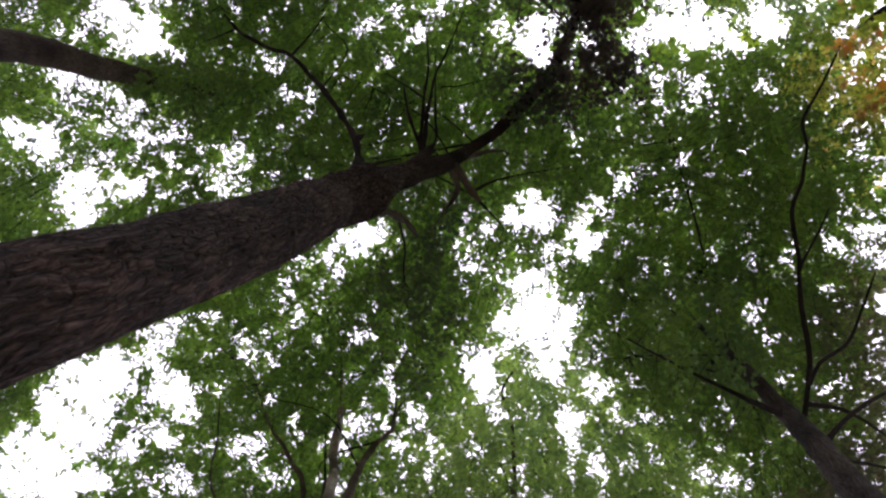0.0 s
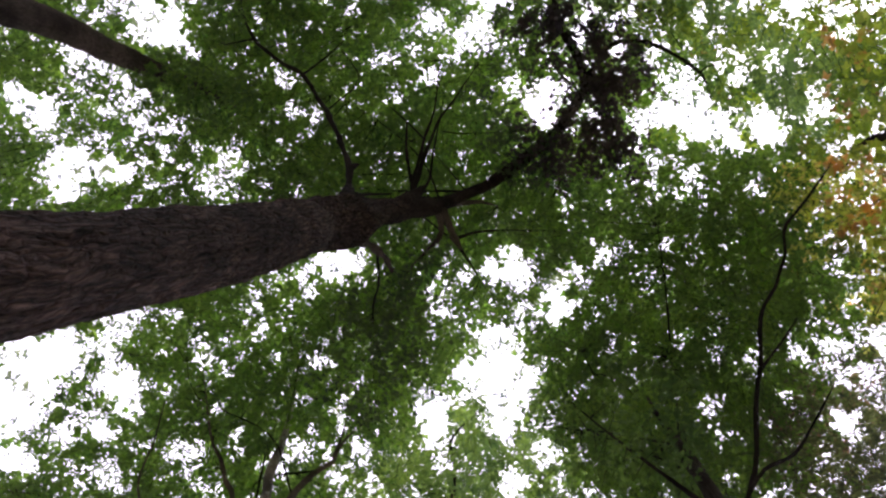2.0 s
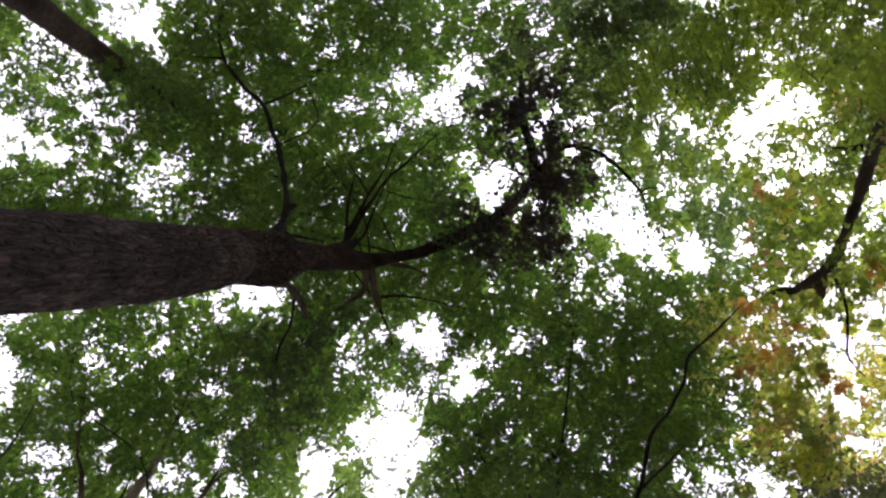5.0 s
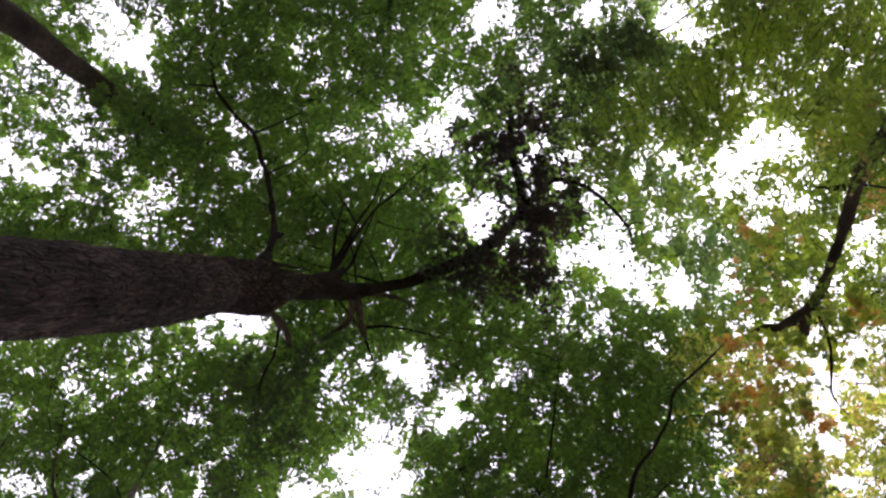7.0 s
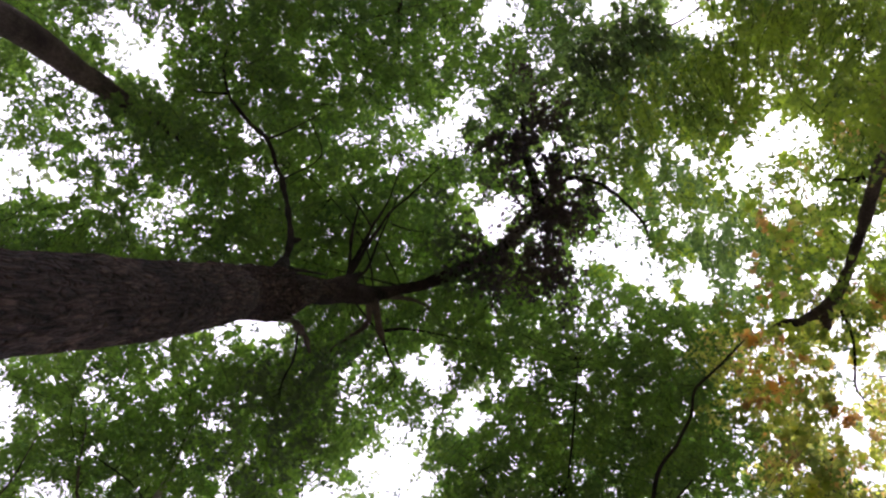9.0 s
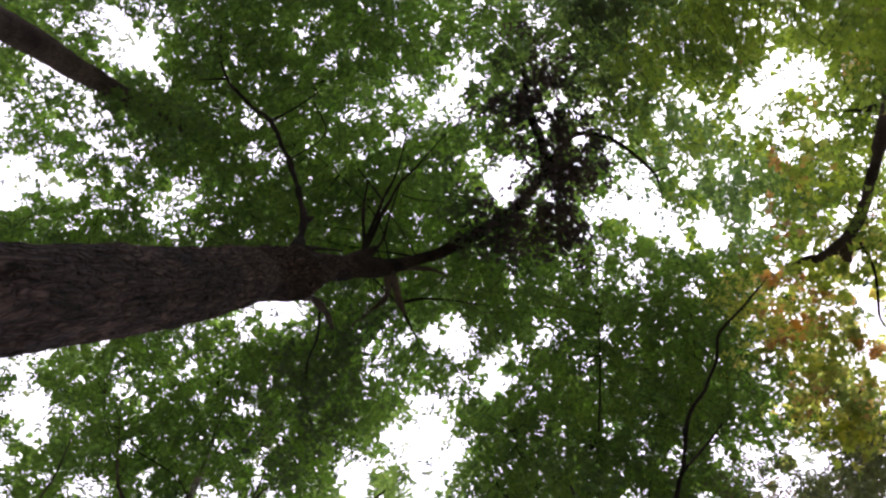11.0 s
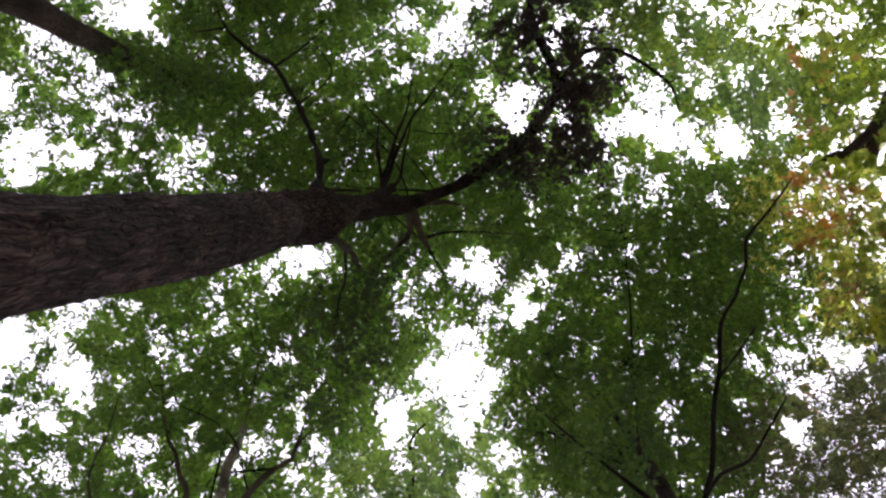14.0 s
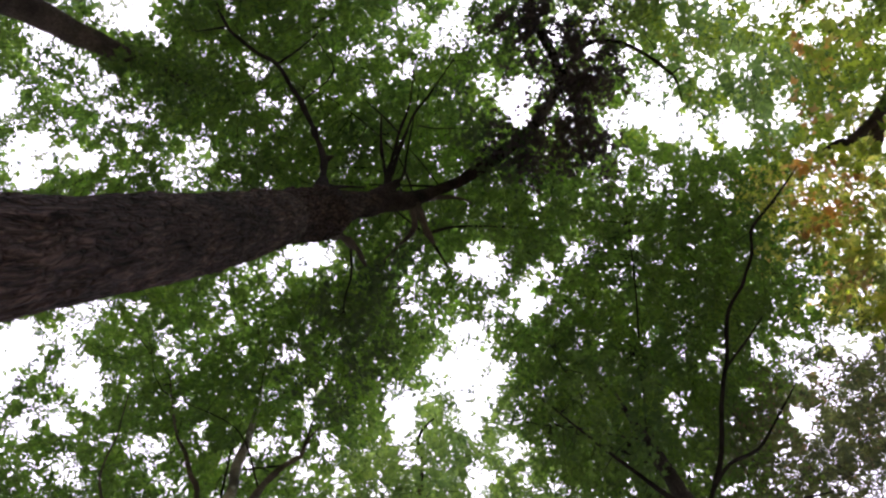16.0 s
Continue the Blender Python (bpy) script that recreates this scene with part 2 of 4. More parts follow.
def limb(name, points, mat, parent, label="", step=0.12, sides=10, rough=0.05, rng=None):
    verts, quads, cap, line = tube(points, step, sides, rough, rng)
    tris = np.vstack([quads[:, [0, 1, 2]], quads[:, [0, 2, 3]], cap])
    ob = mesh_object(name, verts, tris, mat, parent, smooth=True)
    if label:
        tagged(ob, label)
    return line, ob


# star-shaped and egg-shaped leaves: rim, in units of the leaf's length, and the folded middle
def star_leaf():
    v = [(0, -0.2, 0.0), (0.50, 0.18, -0.10), (0.22, 0.30, 0.04), (0, 0.85, -0.12), (-0.22, 0.30, 0.04), (-0.50, 0.18, -0.10)]
    return np.array(v), np.array([(0, i, i + 1) for i in range(1, 5)])


def egg_leaf():
    v = [(0, -0.5, 0), (0.26, -0.2, 0.06), (0.24, 0.15, 0.05), (0, 0.5, -0.08), (-0.24, 0.15, 0.05), (-0.26, -0.2, 0.06), (0, 0.0, -0.02)]
    t = [(6, 0, 1), (6, 1, 2), (6, 2, 3), (6, 3, 4), (6, 4, 5), (6, 5, 0)]
    return np.array(v), np.array(t)


STAR, EGG = star_leaf(), egg_leaf()


def leaf_mesh(centres, normals, spin, size, shape):
    """Corners and triangles of many leaves."""
    tv, tt = shape
    nrm = normals / np.linalg.norm(normals, axis=1)[:, None]
    ref = np.stack([np.cos(spin), np.sin(spin), np.zeros_like(spin)], 1)
    y = ref - (ref * nrm).sum(1)[:, None] * nrm
    y /= np.linalg.norm(y, axis=1)[:, None] + 1e-9
    x = np.cross(y, nrm)
    basis = np.stack([x, y, nrm], 1) * size[:, None, None]
    verts = centres[:, None] + np.einsum("kj,njc->nkc", tv, basis)
    tris = tt[None] + (np.arange(len(centres)) * len(tv))[:, None, None]
    return verts.reshape(-1, 3), tris.reshape(-1, 3)


# ---- openings in the canopy, fitted to the camera's view: middle and half-widths in plan at 12 m, and turn; they widen with height as cones from the camera ----
OPENINGS_WEST = [
    (-7.07, -1.81, 0.23, 0.14, 1), (-5.69, -1.72, 0.44, 0.35, 1), (-6.12, -2.10, 0.26, 0.13, 1),
    (-7.55, -0.13, 0.44, 0.23, 19), (-7.92, -0.31, 0.24, 0.15, 0), (-7.48, 0.11, 0.29, 0.14, 19),
    (-6.77, 0.76, 0.46, 0.38, -0), (-6.90, 1.17, 0.22, 0.14, -1), (-6.14, 0.61, 0.22, 0.19, -0),
    (-6.90, -1.05, 0.35, 0.16, 20), (-7.04, -0.74, 0.17, 0.10, 0), (-4.21, 0.19, 0.21, 0.14, -24),
    (-4.50, 0.57, 0.17, 0.16, -0), (-4.09, 0.70, 0.13, 0.10, -0),
]
OPENINGS_WEST_RIM = [
    (-3.23, -0.77, 0.24, 0.12, 0), (-3.61, -1.23, 0.20, 0.10, 40), (-4.12, -1.82, 0.11, 0.09, 1),
    (-5.12, -1.46, 0.12, 0.08, 1), (-1.36, -1.58, 0.21, 0.14, 1), (-1.79, -1.21, 0.15, 0.16, 1),
    (-2.12, -1.71, 0.11, 0.14, 1), (-1.69, -1.90, 0.13, 0.12, 1), (-3.09, 0.39, 0.12, 0.08, -0),
    (-2.65, -1.06, 0.08, 0.08, 1), (-5.01, -0.24, 0.11, 0.08, 0), (-5.28, -0.39, 0.10, 0.08, 0),
    (-4.79, 0.02, 0.10, 0.08, -0), (-3.66, 0.02, 0.08, 0.07, -0), (-3.86, 0.66, 0.10, 0.07, -0),
    (-5.82, -0.61, 0.13, 0.10, 30), (-6.50, -0.22, 0.14, 0.10, 0), (-5.76, -0.13, 0.14, 0.10, 0),
]
OPENINGS_NORTH = [
    (0.39, -1.63, 0.22, 0.38, 1), (-0.11, -1.64, 0.17, 0.17, 59), (1.00, -1.58, 0.11, 0.13, 1),
    (0.85, -1.19, 0.15, 0.10, 1), (2.08, -1.59, 0.42, 0.19, -19), (2.71, -1.58, 0.51, 0.24, 1),
    (2.63, -1.91, 0.20, 0.10, 1), (3.40, -1.86, 0.41, 0.16, 1), (3.71, -1.68, 0.19, 0.18, 1),
    (3.26, -1.46, 0.23, 0.13, 1), (1.00, -0.10, 0.12, 0.10, 0), (1.76, 0.54, 0.15, 0.12, -0),
    (0.35, 0.95, 0.35, 0.27, -0), (1.20, 0.98, 0.28, 0.17, -1), (1.13, 1.35, 0.24, 0.26, -1),
    (1.82, -1.06, 0.10, 0.09, 1),
]
OPENINGS_NORTH_RIM = [
    (2.75, -0.87, 0.12, 0.10, 0), (3.66, -0.83, 0.12, 0.10, 0), (4.83, -0.16, 0.13, 0.12, 0),
    (5.31, 0.50, 0.16, 0.14, -0), (4.80, 1.39, 0.17, 0.13, -1), (5.32, 1.14, 0.15, 0.10, -1),
    (3.32, 0.04, 0.07, 0.07, -0), (2.45, 0.29, 0.12, 0.07, -0), (3.28, 1.41, 0.11, 0.10, -1),
    (1.66, -0.12, 0.07, 0.07, 0), (-0.24, 1.20, 0.11, 0.10, -1), (-0.67, 1.37, 0.13, 0.10, -1),
    (-0.50, 1.81, 0.15, 0.10, -1), (-0.10, 1.98, 0.15, 0.10, -1), (2.16, -0.65, 0.08, 0.07, 0),
    (2.61, -0.57, 0.09, 0.07, 0),
]
OPENINGS_SOUTH_WEST = [
    (-2.17, 1.44, 0.47, 0.24, -11), (-5.58, 2.97, 0.52, 0.17, -25), (-6.34, 3.40, 0.63, 0.14, -16),
    (-6.81, 3.83, 0.61, 0.39, -2), (-7.27, 4.54, 0.62, 0.60, -2), (-8.04, 5.18, 0.65, 0.41, -2),
    (-7.78, 5.71, 0.96, 0.33, -3), (-5.44, 3.98, 0.35, 0.27, -2), (-5.25, 4.29, 0.22, 0.21, -2),
    (-5.81, 3.51, 0.21, 0.16, -2), (-4.87, 3.19, 0.11, 0.18, -2), (-6.25, 5.00, 0.21, 0.15, -2),
    (-5.74, 4.78, 0.19, 0.17, -2), (-5.65, 5.71, 0.43, 0.13, -3), (-4.42, 4.93, 0.15, 0.12, -2),
    (-6.64, 4.22, 0.13, 0.19, -2),
]
OPENINGS_SOUTH_MID = [
    (-3.56, 2.18, 0.21, 0.14, 40), (-3.34, 2.68, 0.21, 0.11, 40), (-3.22, 1.86, 0.15, 0.12, -1),
    (-2.99, 1.72, 0.16, 0.11, -1), (-2.63, 1.85, 0.14, 0.10, -1), (-4.56, 2.71, 0.15, 0.11, -1),
    (-3.86, 2.98, 0.14, 0.08, -1), (-4.16, 3.27, 0.15, 0.14, -2), (-3.88, 3.45, 0.16, 0.10, -2),
    (-4.76, 3.96, 0.13, 0.10, -2), (-3.81, 4.02, 0.16, 0.12, -2), (-4.13, 4.82, 0.17, 0.17, -2),
    (-4.00, 5.31, 0.14, 0.14, -3), (-4.55, 5.53, 0.10, 0.16, -3), (-3.40, 4.49, 0.13, 0.16, -2),
    (-2.29, 2.94, 0.17, 0.10, -1), (-2.51, 3.53, 0.10, 0.10, -2), (-1.82, 3.67, 0.12, 0.37, 3),
]
OPENINGS_SOUTH_RIM = [
    (-1.85, 4.38, 0.14, 0.12, -2), (-2.11, 4.14, 0.09, 0.10, -2), (-2.46, 4.46, 0.23, 0.14, -2),
    (-1.65, 4.71, 0.21, 0.14, -2), (-2.71, 5.60, 0.14, 0.11, -3), (-1.39, 4.32, 0.16, 0.10, -2),
    (-1.21, 5.18, 0.17, 0.19, -3), (-1.12, 4.88, 0.21, 0.14, -2), (-1.43, 4.13, 0.11, 0.10, -2),
    (-3.07, 3.05, 0.09, 0.08, -2), (-2.93, 4.86, 0.09, 0.15, -2), (-2.32, 4.94, 0.08, 0.11, -2),
    (-3.67, 5.49, 0.11, 0.09, -3), (-5.11, 5.06, 0.13, 0.10, -2),
]
OPENINGS_CENTRAL = [
    (0.75, 1.66, 0.15, 0.22, -1), (0.37, 2.06, 0.22, 0.18, -1), (0.47, 2.60, 0.46, 0.37, -1),
    (0.65, 2.95, 0.37, 0.37, -2), (-0.01, 2.65, 0.20, 0.24, -1), (0.57, 3.32, 0.22, 0.28, -2),
    (0.80, 3.49, 0.14, 0.19, -2), (0.04, 3.15, 0.18, 0.11, -2), (-0.35, 3.53, 0.25, 0.38, -2),
    (-0.12, 4.22, 0.19, 0.15, -2), (-0.58, 3.21, 0.14, 0.17, -2), (0.99, 4.27, 0.14, 0.22, -2),
    (1.09, 4.60, 0.11, 0.17, -2), (1.45, 3.66, 0.22, 0.15, -2), (1.71, 3.74, 0.11, 0.10, -2),
    (1.64, 4.11, 0.10, 0.10, -2), (2.21, 4.18, 0.10, 0.15, -2), (1.46, 5.10, 0.11, 0.22, -3),
]
OPENINGS_SOUTH_EAST = [
    (1.55, 5.40, 0.10, 0.15, -3), (1.49, 4.87, 0.10, 0.10, -3), (1.93, 4.94, 0.12, 0.15, -3),
    (0.25, 5.16, 0.10, 0.15, -3), (0.30, 5.50, 0.10, 0.12, -3), (-0.48, 4.76, 0.10, 0.15, -2),
    (3.49, 5.06, 0.20, 0.16, -3), (3.07, 5.12, 0.14, 0.15, -3), (3.21, 4.51, 0.14, 0.13, -2),
    (3.98, 2.91, 0.11, 0.12, -2), (3.62, 1.75, 0.14, 0.09, -1), (3.59, 2.52, 0.11, 0.10, -1),
    (4.23, 3.47, 0.11, 0.11, -2), (4.89, 3.63, 0.10, 0.12, -2), (4.62, 3.24, 0.08, 0.08, -2),
    (4.81, 2.02, 0.12, 0.09, -1), (5.51, 2.31, 0.11, 0.17, -1), (3.39, 4.09, 0.12, 0.09, -2),
]
OPENINGS_FAR_NORTH = [
    (-4.16, -2.02, 0.11, 0.12, -24), (-3.13, -2.78, 0.19, 0.11, 26), (-2.67, -2.40, 0.13, 0.10, -24),
    (-3.08, -2.41, 0.09, 0.08, -24), (-3.76, -1.96, 0.08, 0.07, -24), (-3.48, -1.07, 0.10, 0.09, -24),
    (-3.02, -0.79, 0.09, 0.08, -24), (-2.48, -2.73, 0.10, 0.09, -24), (-1.38, -3.47, 0.11, 0.11, -24),
    (-0.93, -2.26, 0.38, 0.16, -44), (-0.80, -2.61, 0.25, 0.14, -24), (-0.79, -3.01, 0.18, 0.14, -24),
    (-0.57, -3.16, 0.14, 0.12, -24), (-0.83, -4.41, 0.24, 0.21, -24), (-0.58, -4.72, 0.18, 0.18, -24),
    (-0.03, -3.79, 0.11, 0.09, -24), (-0.14, -2.19, 0.12, 0.11, -24), (-0.20, -1.68, 0.14, 0.15, -24),
]
OPENINGS_FAR_NORTH_MID = [
    (0.50, -1.40, 0.18, 0.15, -24), (1.00, -1.55, 0.10, 0.14, -24), (-1.35, -1.60, 0.12, 0.09, -24),
    (-1.75, -1.22, 0.10, 0.10, -24), (-1.48, -2.41, 0.14, 0.11, -24), (-2.04, -1.76, 0.08, 0.09, -24),
    (2.13, -2.24, 0.23, 0.13, -24), (1.66, -3.33, 0.11, 0.11, -24), (1.21, -3.04, 0.11, 0.09, -24),
    (0.68, -5.15, 0.22, 0.23, -24), (1.09, -5.44, 0.19, 0.14, -24), (1.88, -5.63, 0.28, 0.24, -24),
    (2.03, -5.40, 0.20, 0.14, -24), (2.26, -6.02, 0.19, 0.13, -24), (2.58, -5.71, 0.16, 0.11, -24),
    (2.31, -5.42, 0.14, 0.09, -24), (3.01, -6.31, 0.11, 0.09, -24), (-3.72, -2.90, 0.10, 0.12, -24),
]
OPENINGS_NORTH_EAST = [
    (4.19, -5.80, 0.16, 0.13, -24), (4.83, -6.14, 0.18, 0.09, -24), (4.37, -6.18, 0.09, 0.08, -24),
    (4.24, -5.33, 0.16, 0.09, -24), (3.28, -4.95, 0.18, 0.09, -24), (3.77, -4.70, 0.20, 0.13, -24),
    (4.08, -4.41, 0.51, 0.24, -24), (3.58, -3.89, 0.33, 0.19, -24), (3.69, -3.50, 0.27, 0.15, -4),
    (4.28, -3.47, 0.19, 0.11, -24), (4.73, -3.77, 0.26, 0.11, -24), (2.67, -3.64, 0.14, 0.11, -24),
    (2.94, -3.47, 0.11, 0.14, -24), (2.26, -2.59, 0.12, 0.11, -24), (3.01, -2.40, 0.11, 0.09, -24),
    (6.02, -3.89, 0.16, 0.16, -24), (5.02, -3.54, 0.14, 0.08, -24), (4.93, -6.83, 0.10, 0.10, -24),
]
OPENINGS_EAST = [
    (1.06, -0.11, 0.09, 0.09, -24), (3.91, -1.94, 0.14, 0.09, -24), (4.11, -2.27, 0.12, 0.12, -24),
    (5.22, -2.57, 0.16, 0.14, -24), (4.89, -1.76, 0.14, 0.09, -24), (6.29, -1.82, 0.14, 0.15, -24),
    (6.48, -1.34, 0.10, 0.14, -24), (6.69, -0.60, 0.20, 0.18, -24), (7.15, -0.15, 0.27, 0.18, -24),
    (6.15, -3.56, 0.19, 0.10, -24), (7.08, -1.61, 0.12, 0.12, -24), (5.34, 0.46, 0.18, 0.11, -24),
    (4.86, -0.25, 0.09, 0.12, -24), (7.28, -0.86, 0.11, 0.14, -24), (5.91, -2.03, 0.10, 0.09, -24),
    (6.13, -1.38, 0.08, 0.09, -24),
]
OPENINGS_EAST_RIM = [
    (3.65, 1.76, 0.11, 0.10, -14), (4.05, 1.61, 0.13, 0.09, -14), (3.68, 2.42, 0.14, 0.14, -14),
    (3.98, 2.89, 0.14, 0.11, -14), (2.39, 1.84, 0.10, 0.08, -14), (3.23, 1.50, 0.14, 0.10, -14),
    (4.88, 1.45, 0.17, 0.15, -14), (4.86, 2.04, 0.14, 0.10, -14), (5.60, 2.35, 0.21, 0.18, -14),
    (5.57, 2.76, 0.12, 0.10, -14), (5.38, 0.53, 0.16, 0.16, -14), (5.69, 0.90, 0.16, 0.20, -14),
    (6.06, 0.98, 0.24, 0.18, -14), (5.86, 0.72, 0.18, 0.13, -14), (5.58, 1.47, 0.19, 0.10, -14),
    (6.34, 0.74, 0.15, 0.10, -14), (5.89, 1.66, 0.15, 0.11, -14), (4.75, -0.20, 0.10, 0.10, -14),
]

OPENINGS_LIMB = [
    (4.27, -2.05, 0.24, 0.12, -15), (-0.08, -1.72, 0.12, 0.17, -15), (0.16, -2.56, 0.08, 0.07, -15), (4.41, -2.18, 0.13, 0.10, -15),
    (0.93, -3.45, 0.11, 0.09, -14), (1.64, -3.36, 0.09, 0.11, -14), (1.18, -2.99, 0.14, 0.08, -14), (1.25, -3.27, 0.08, 0.06, -14), (0.67, -2.82, 0.13, 0.08, -14),
    (0.68, -2.63, 0.15, 0.08, -14), (1.35, -2.56, 0.13, 0.07, -14), (1.91, -2.44, 0.15, 0.14, -14), (2.16, -2.13, 0.22, 0.15, -14), (2.48, -2.06, 0.14, 0.16, -14),
    (2.20, -1.83, 0.10, 0.10, -14), (2.51, -3.60, 0.14, 0.09, -14), (2.87, -3.54, 0.13, 0.18, -14), (3.00, -3.37, 0.13, 0.08, -14), (2.92, -2.69, 0.10, 0.12, -14),
    (3.04, -2.41, 0.20, 0.13, -14), (3.45, -2.82, 0.20, 0.11, -14), (2.81, -2.44, 0.14, 0.08, -14), (1.08, -1.58, 0.08, 0.10, -14),
]
OPENINGS_BENT_LIMB = [
    (5.91, -3.79, 0.18, 0.22, -23), (5.95, -3.38, 0.21, 0.16, -23), (5.40, -3.47, 0.11, 0.17, -23), (5.38, -2.57, 0.21, 0.17, -23), (5.63, -2.99, 0.09, 0.09, -23),
    (4.46, -3.28, 0.25, 0.09, -23), (5.93, -2.76, 0.12, 0.17, -23), (5.09, -1.92, 0.10, 0.09, -23), (6.02, -1.63, 0.16, 0.14, -23), (6.55, -1.71, 0.14, 0.12, -23),
]
OPENINGS_STEMS = [
    (-1.80, 3.77, 0.50, 0.09, 94), (-1.71, 4.76, 0.17, 0.16, 15), (-2.10, 4.13, 0.06, 0.07, -12), (-2.36, 4.51, 0.23, 0.13, 28), (-2.71, 4.80, 0.10, 0.08, -61),
    (-3.74, 4.06, 0.14, 0.09, -59), (-3.98, 3.49, 0.20, 0.09, -2), (-3.35, 4.47, 0.14, 0.09, -60), (-4.03, 5.26, 0.12, 0.14, -42), (-4.07, 4.83, 0.23, 0.10, -36),
    (-2.48, 3.52, 0.07, 0.08, -42),
]
OPENINGS = np.array([1, 1, 1.13, 1.13, 1]) * np.array(OPENINGS_WEST + OPENINGS_WEST_RIM + OPENINGS_NORTH + OPENINGS_NORTH_RIM + OPENINGS_SOUTH_WEST + OPENINGS_SOUTH_MID + OPENINGS_SOUTH_RIM + OPENINGS_CENTRAL + OPENINGS_SOUTH_EAST + OPENINGS_FAR_NORTH + OPENINGS_FAR_NORTH_MID + OPENINGS_NORTH_EAST + OPENINGS_EAST + OPENINGS_EAST_RIM + OPENINGS_LIMB + OPENINGS_BENT_LIMB + OPENINGS_STEMS)
# thin and thick parts of the canopy, placed from the camera's view: middle, half-widths, turn, factor on the number of
# leaves
THIN = [
    (0.86, -3.46, 1.65, 0.97, -16, 0.82), (-6.29, -0.09, 0.97, 0.98, -24, 0.80), (-5.89, -2.02, 0.98, 0.65, -24, 0.68),
    (0.78, -1.83, 0.81, 1.07, -24, 0.70), (3.51, -3.25, 1.44, 0.55, -24, 0.92), (-6.31, -0.22, 1.05, 0.79, 0, 0.75),
    (-4.93, 0.00, 0.58, 0.47, 0, 0.80), (-5.34, 0.62, 0.68, 0.30, -0, 0.70), (-1.78, -1.66, 0.70, 0.52, 1, 0.95),
    (2.74, -0.97, 0.65, 0.38, 1, 0.75), (1.88, -0.73, 0.51, 0.43, 0, 0.85), (-0.54, 1.46, 0.50, 0.42, -1, 0.60),
    (5.17, 1.14, 0.41, 0.53, -1, 0.60), (-6.28, 4.70, 1.12, 0.95, -2, 0.55), (3.49, 4.96, 0.53, 0.45, -3, 0.70),
    (1.41, 2.40, 0.32, 0.38, -1, 0.70), (0.53, 5.39, 1.01, 0.42, -3, 0.70), (1.39, 4.49, 0.46, 0.59, -2, 0.60),
    (4.92, 1.98, 0.50, 0.54, -1, 0.80),
]
THIN_NORTH = [
    (7.1, 3.5, 1.5, 1.6, 0, 0.6),
    (5.25, -0.75, 0.85, 0.95, -14, 0.66), (6.05, -2.4, 0.55, 0.8, -14, 0.8),
    (-1.55, -1.94, 0.63, 0.55, -24, 0.90), (-1.06, -3.62, 0.47, 0.56, -24, 0.85), (-0.83, -4.41, 0.56, 0.57, -24, 0.75),
    (-0.86, -2.54, 0.64, 0.47, -24, 0.70), (4.22, -3.85, 0.91, 0.56, -24, 0.62), (3.45, -2.93, 0.55, 0.55, -24, 0.80),
    (3.53, -4.81, 0.47, 0.38, -24, 0.70), (6.77, -1.09, 0.55, 0.96, -24, 0.50), (5.38, -2.17, 0.55, 0.46, -24, 0.70),
    (5.67, -0.80, 0.72, 0.96, -24, 0.80), (6.43, -2.64, 0.47, 0.63, -24, 0.70), (6.02, 1.17, 0.78, 0.63, -14, 0.50),
    (5.88, 2.28, 0.53, 0.55, -14, 0.85), (2.29, 0.32, 0.37, 0.53, -24, 0.85),
]
THICK = [
    (6.03, 1.16, 1.20, 0.79, -17, 1.25), (-3.07, 4.58, 2.07, 1.22, -2, 1.20), (6.07, 2.32, 1.12, 0.81, -14, 1.35),
    (-3.56, 4.00, 1.36, 0.77, -24, 1.20), (-1.45, 1.57, 1.16, 0.81, -14, 1.15), (4.46, 2.16, 1.06, 1.16, -1, 1.30),
    (0.97, 5.27, 1.35, 0.51, -3, 1.20), (-3.08, -1.43, 1.41, 0.78, 1, 1.40), (-2.65, -3.09, 1.60, 0.83, -24, 1.25),
    (-1.72, -0.24, 1.14, 0.54, -24, 1.30), (3.69, 0.33, 0.97, 1.28, -0, 1.20), (4.37, 4.28, 1.17, 0.95, -2, 1.25),
    (2.43, 2.55, 0.94, 1.01, -1, 1.35), (-1.56, 2.37, 0.83, 0.85, -1, 1.35), (-1.88, -0.25, 0.63, 0.54, 0, 1.35),
    (-0.17, 0.34, 0.78, 0.45, -0, 1.25), (0.83, -0.33, 0.76, 0.44, 0, 1.25), (2.40, -4.30, 1.18, 0.56, -24, 1.30),
    (-2.06, -0.56, 0.63, 0.54, -24, 1.30), (3.46, -0.01, 1.06, 0.79, -24, 1.20), (-3.91, -0.52, 1.09, 0.54, 0, 1.15),
    (-3.05, 3.81, 1.14, 0.70, -2, 1.15),
]



def inside(xy, row):
    """How far out a place in plan lies in an ellipse: 1 at its rim."""
    a = radians(row[4])
    d = xy - np.array(row[:2])
    return np.hypot((d[:, 0] * math.cos(a) + d[:, 1] * math.sin(a)) / row[2], (d[:, 1] * math.cos(a) - d[:, 0] * math.sin(a)) / row[3])


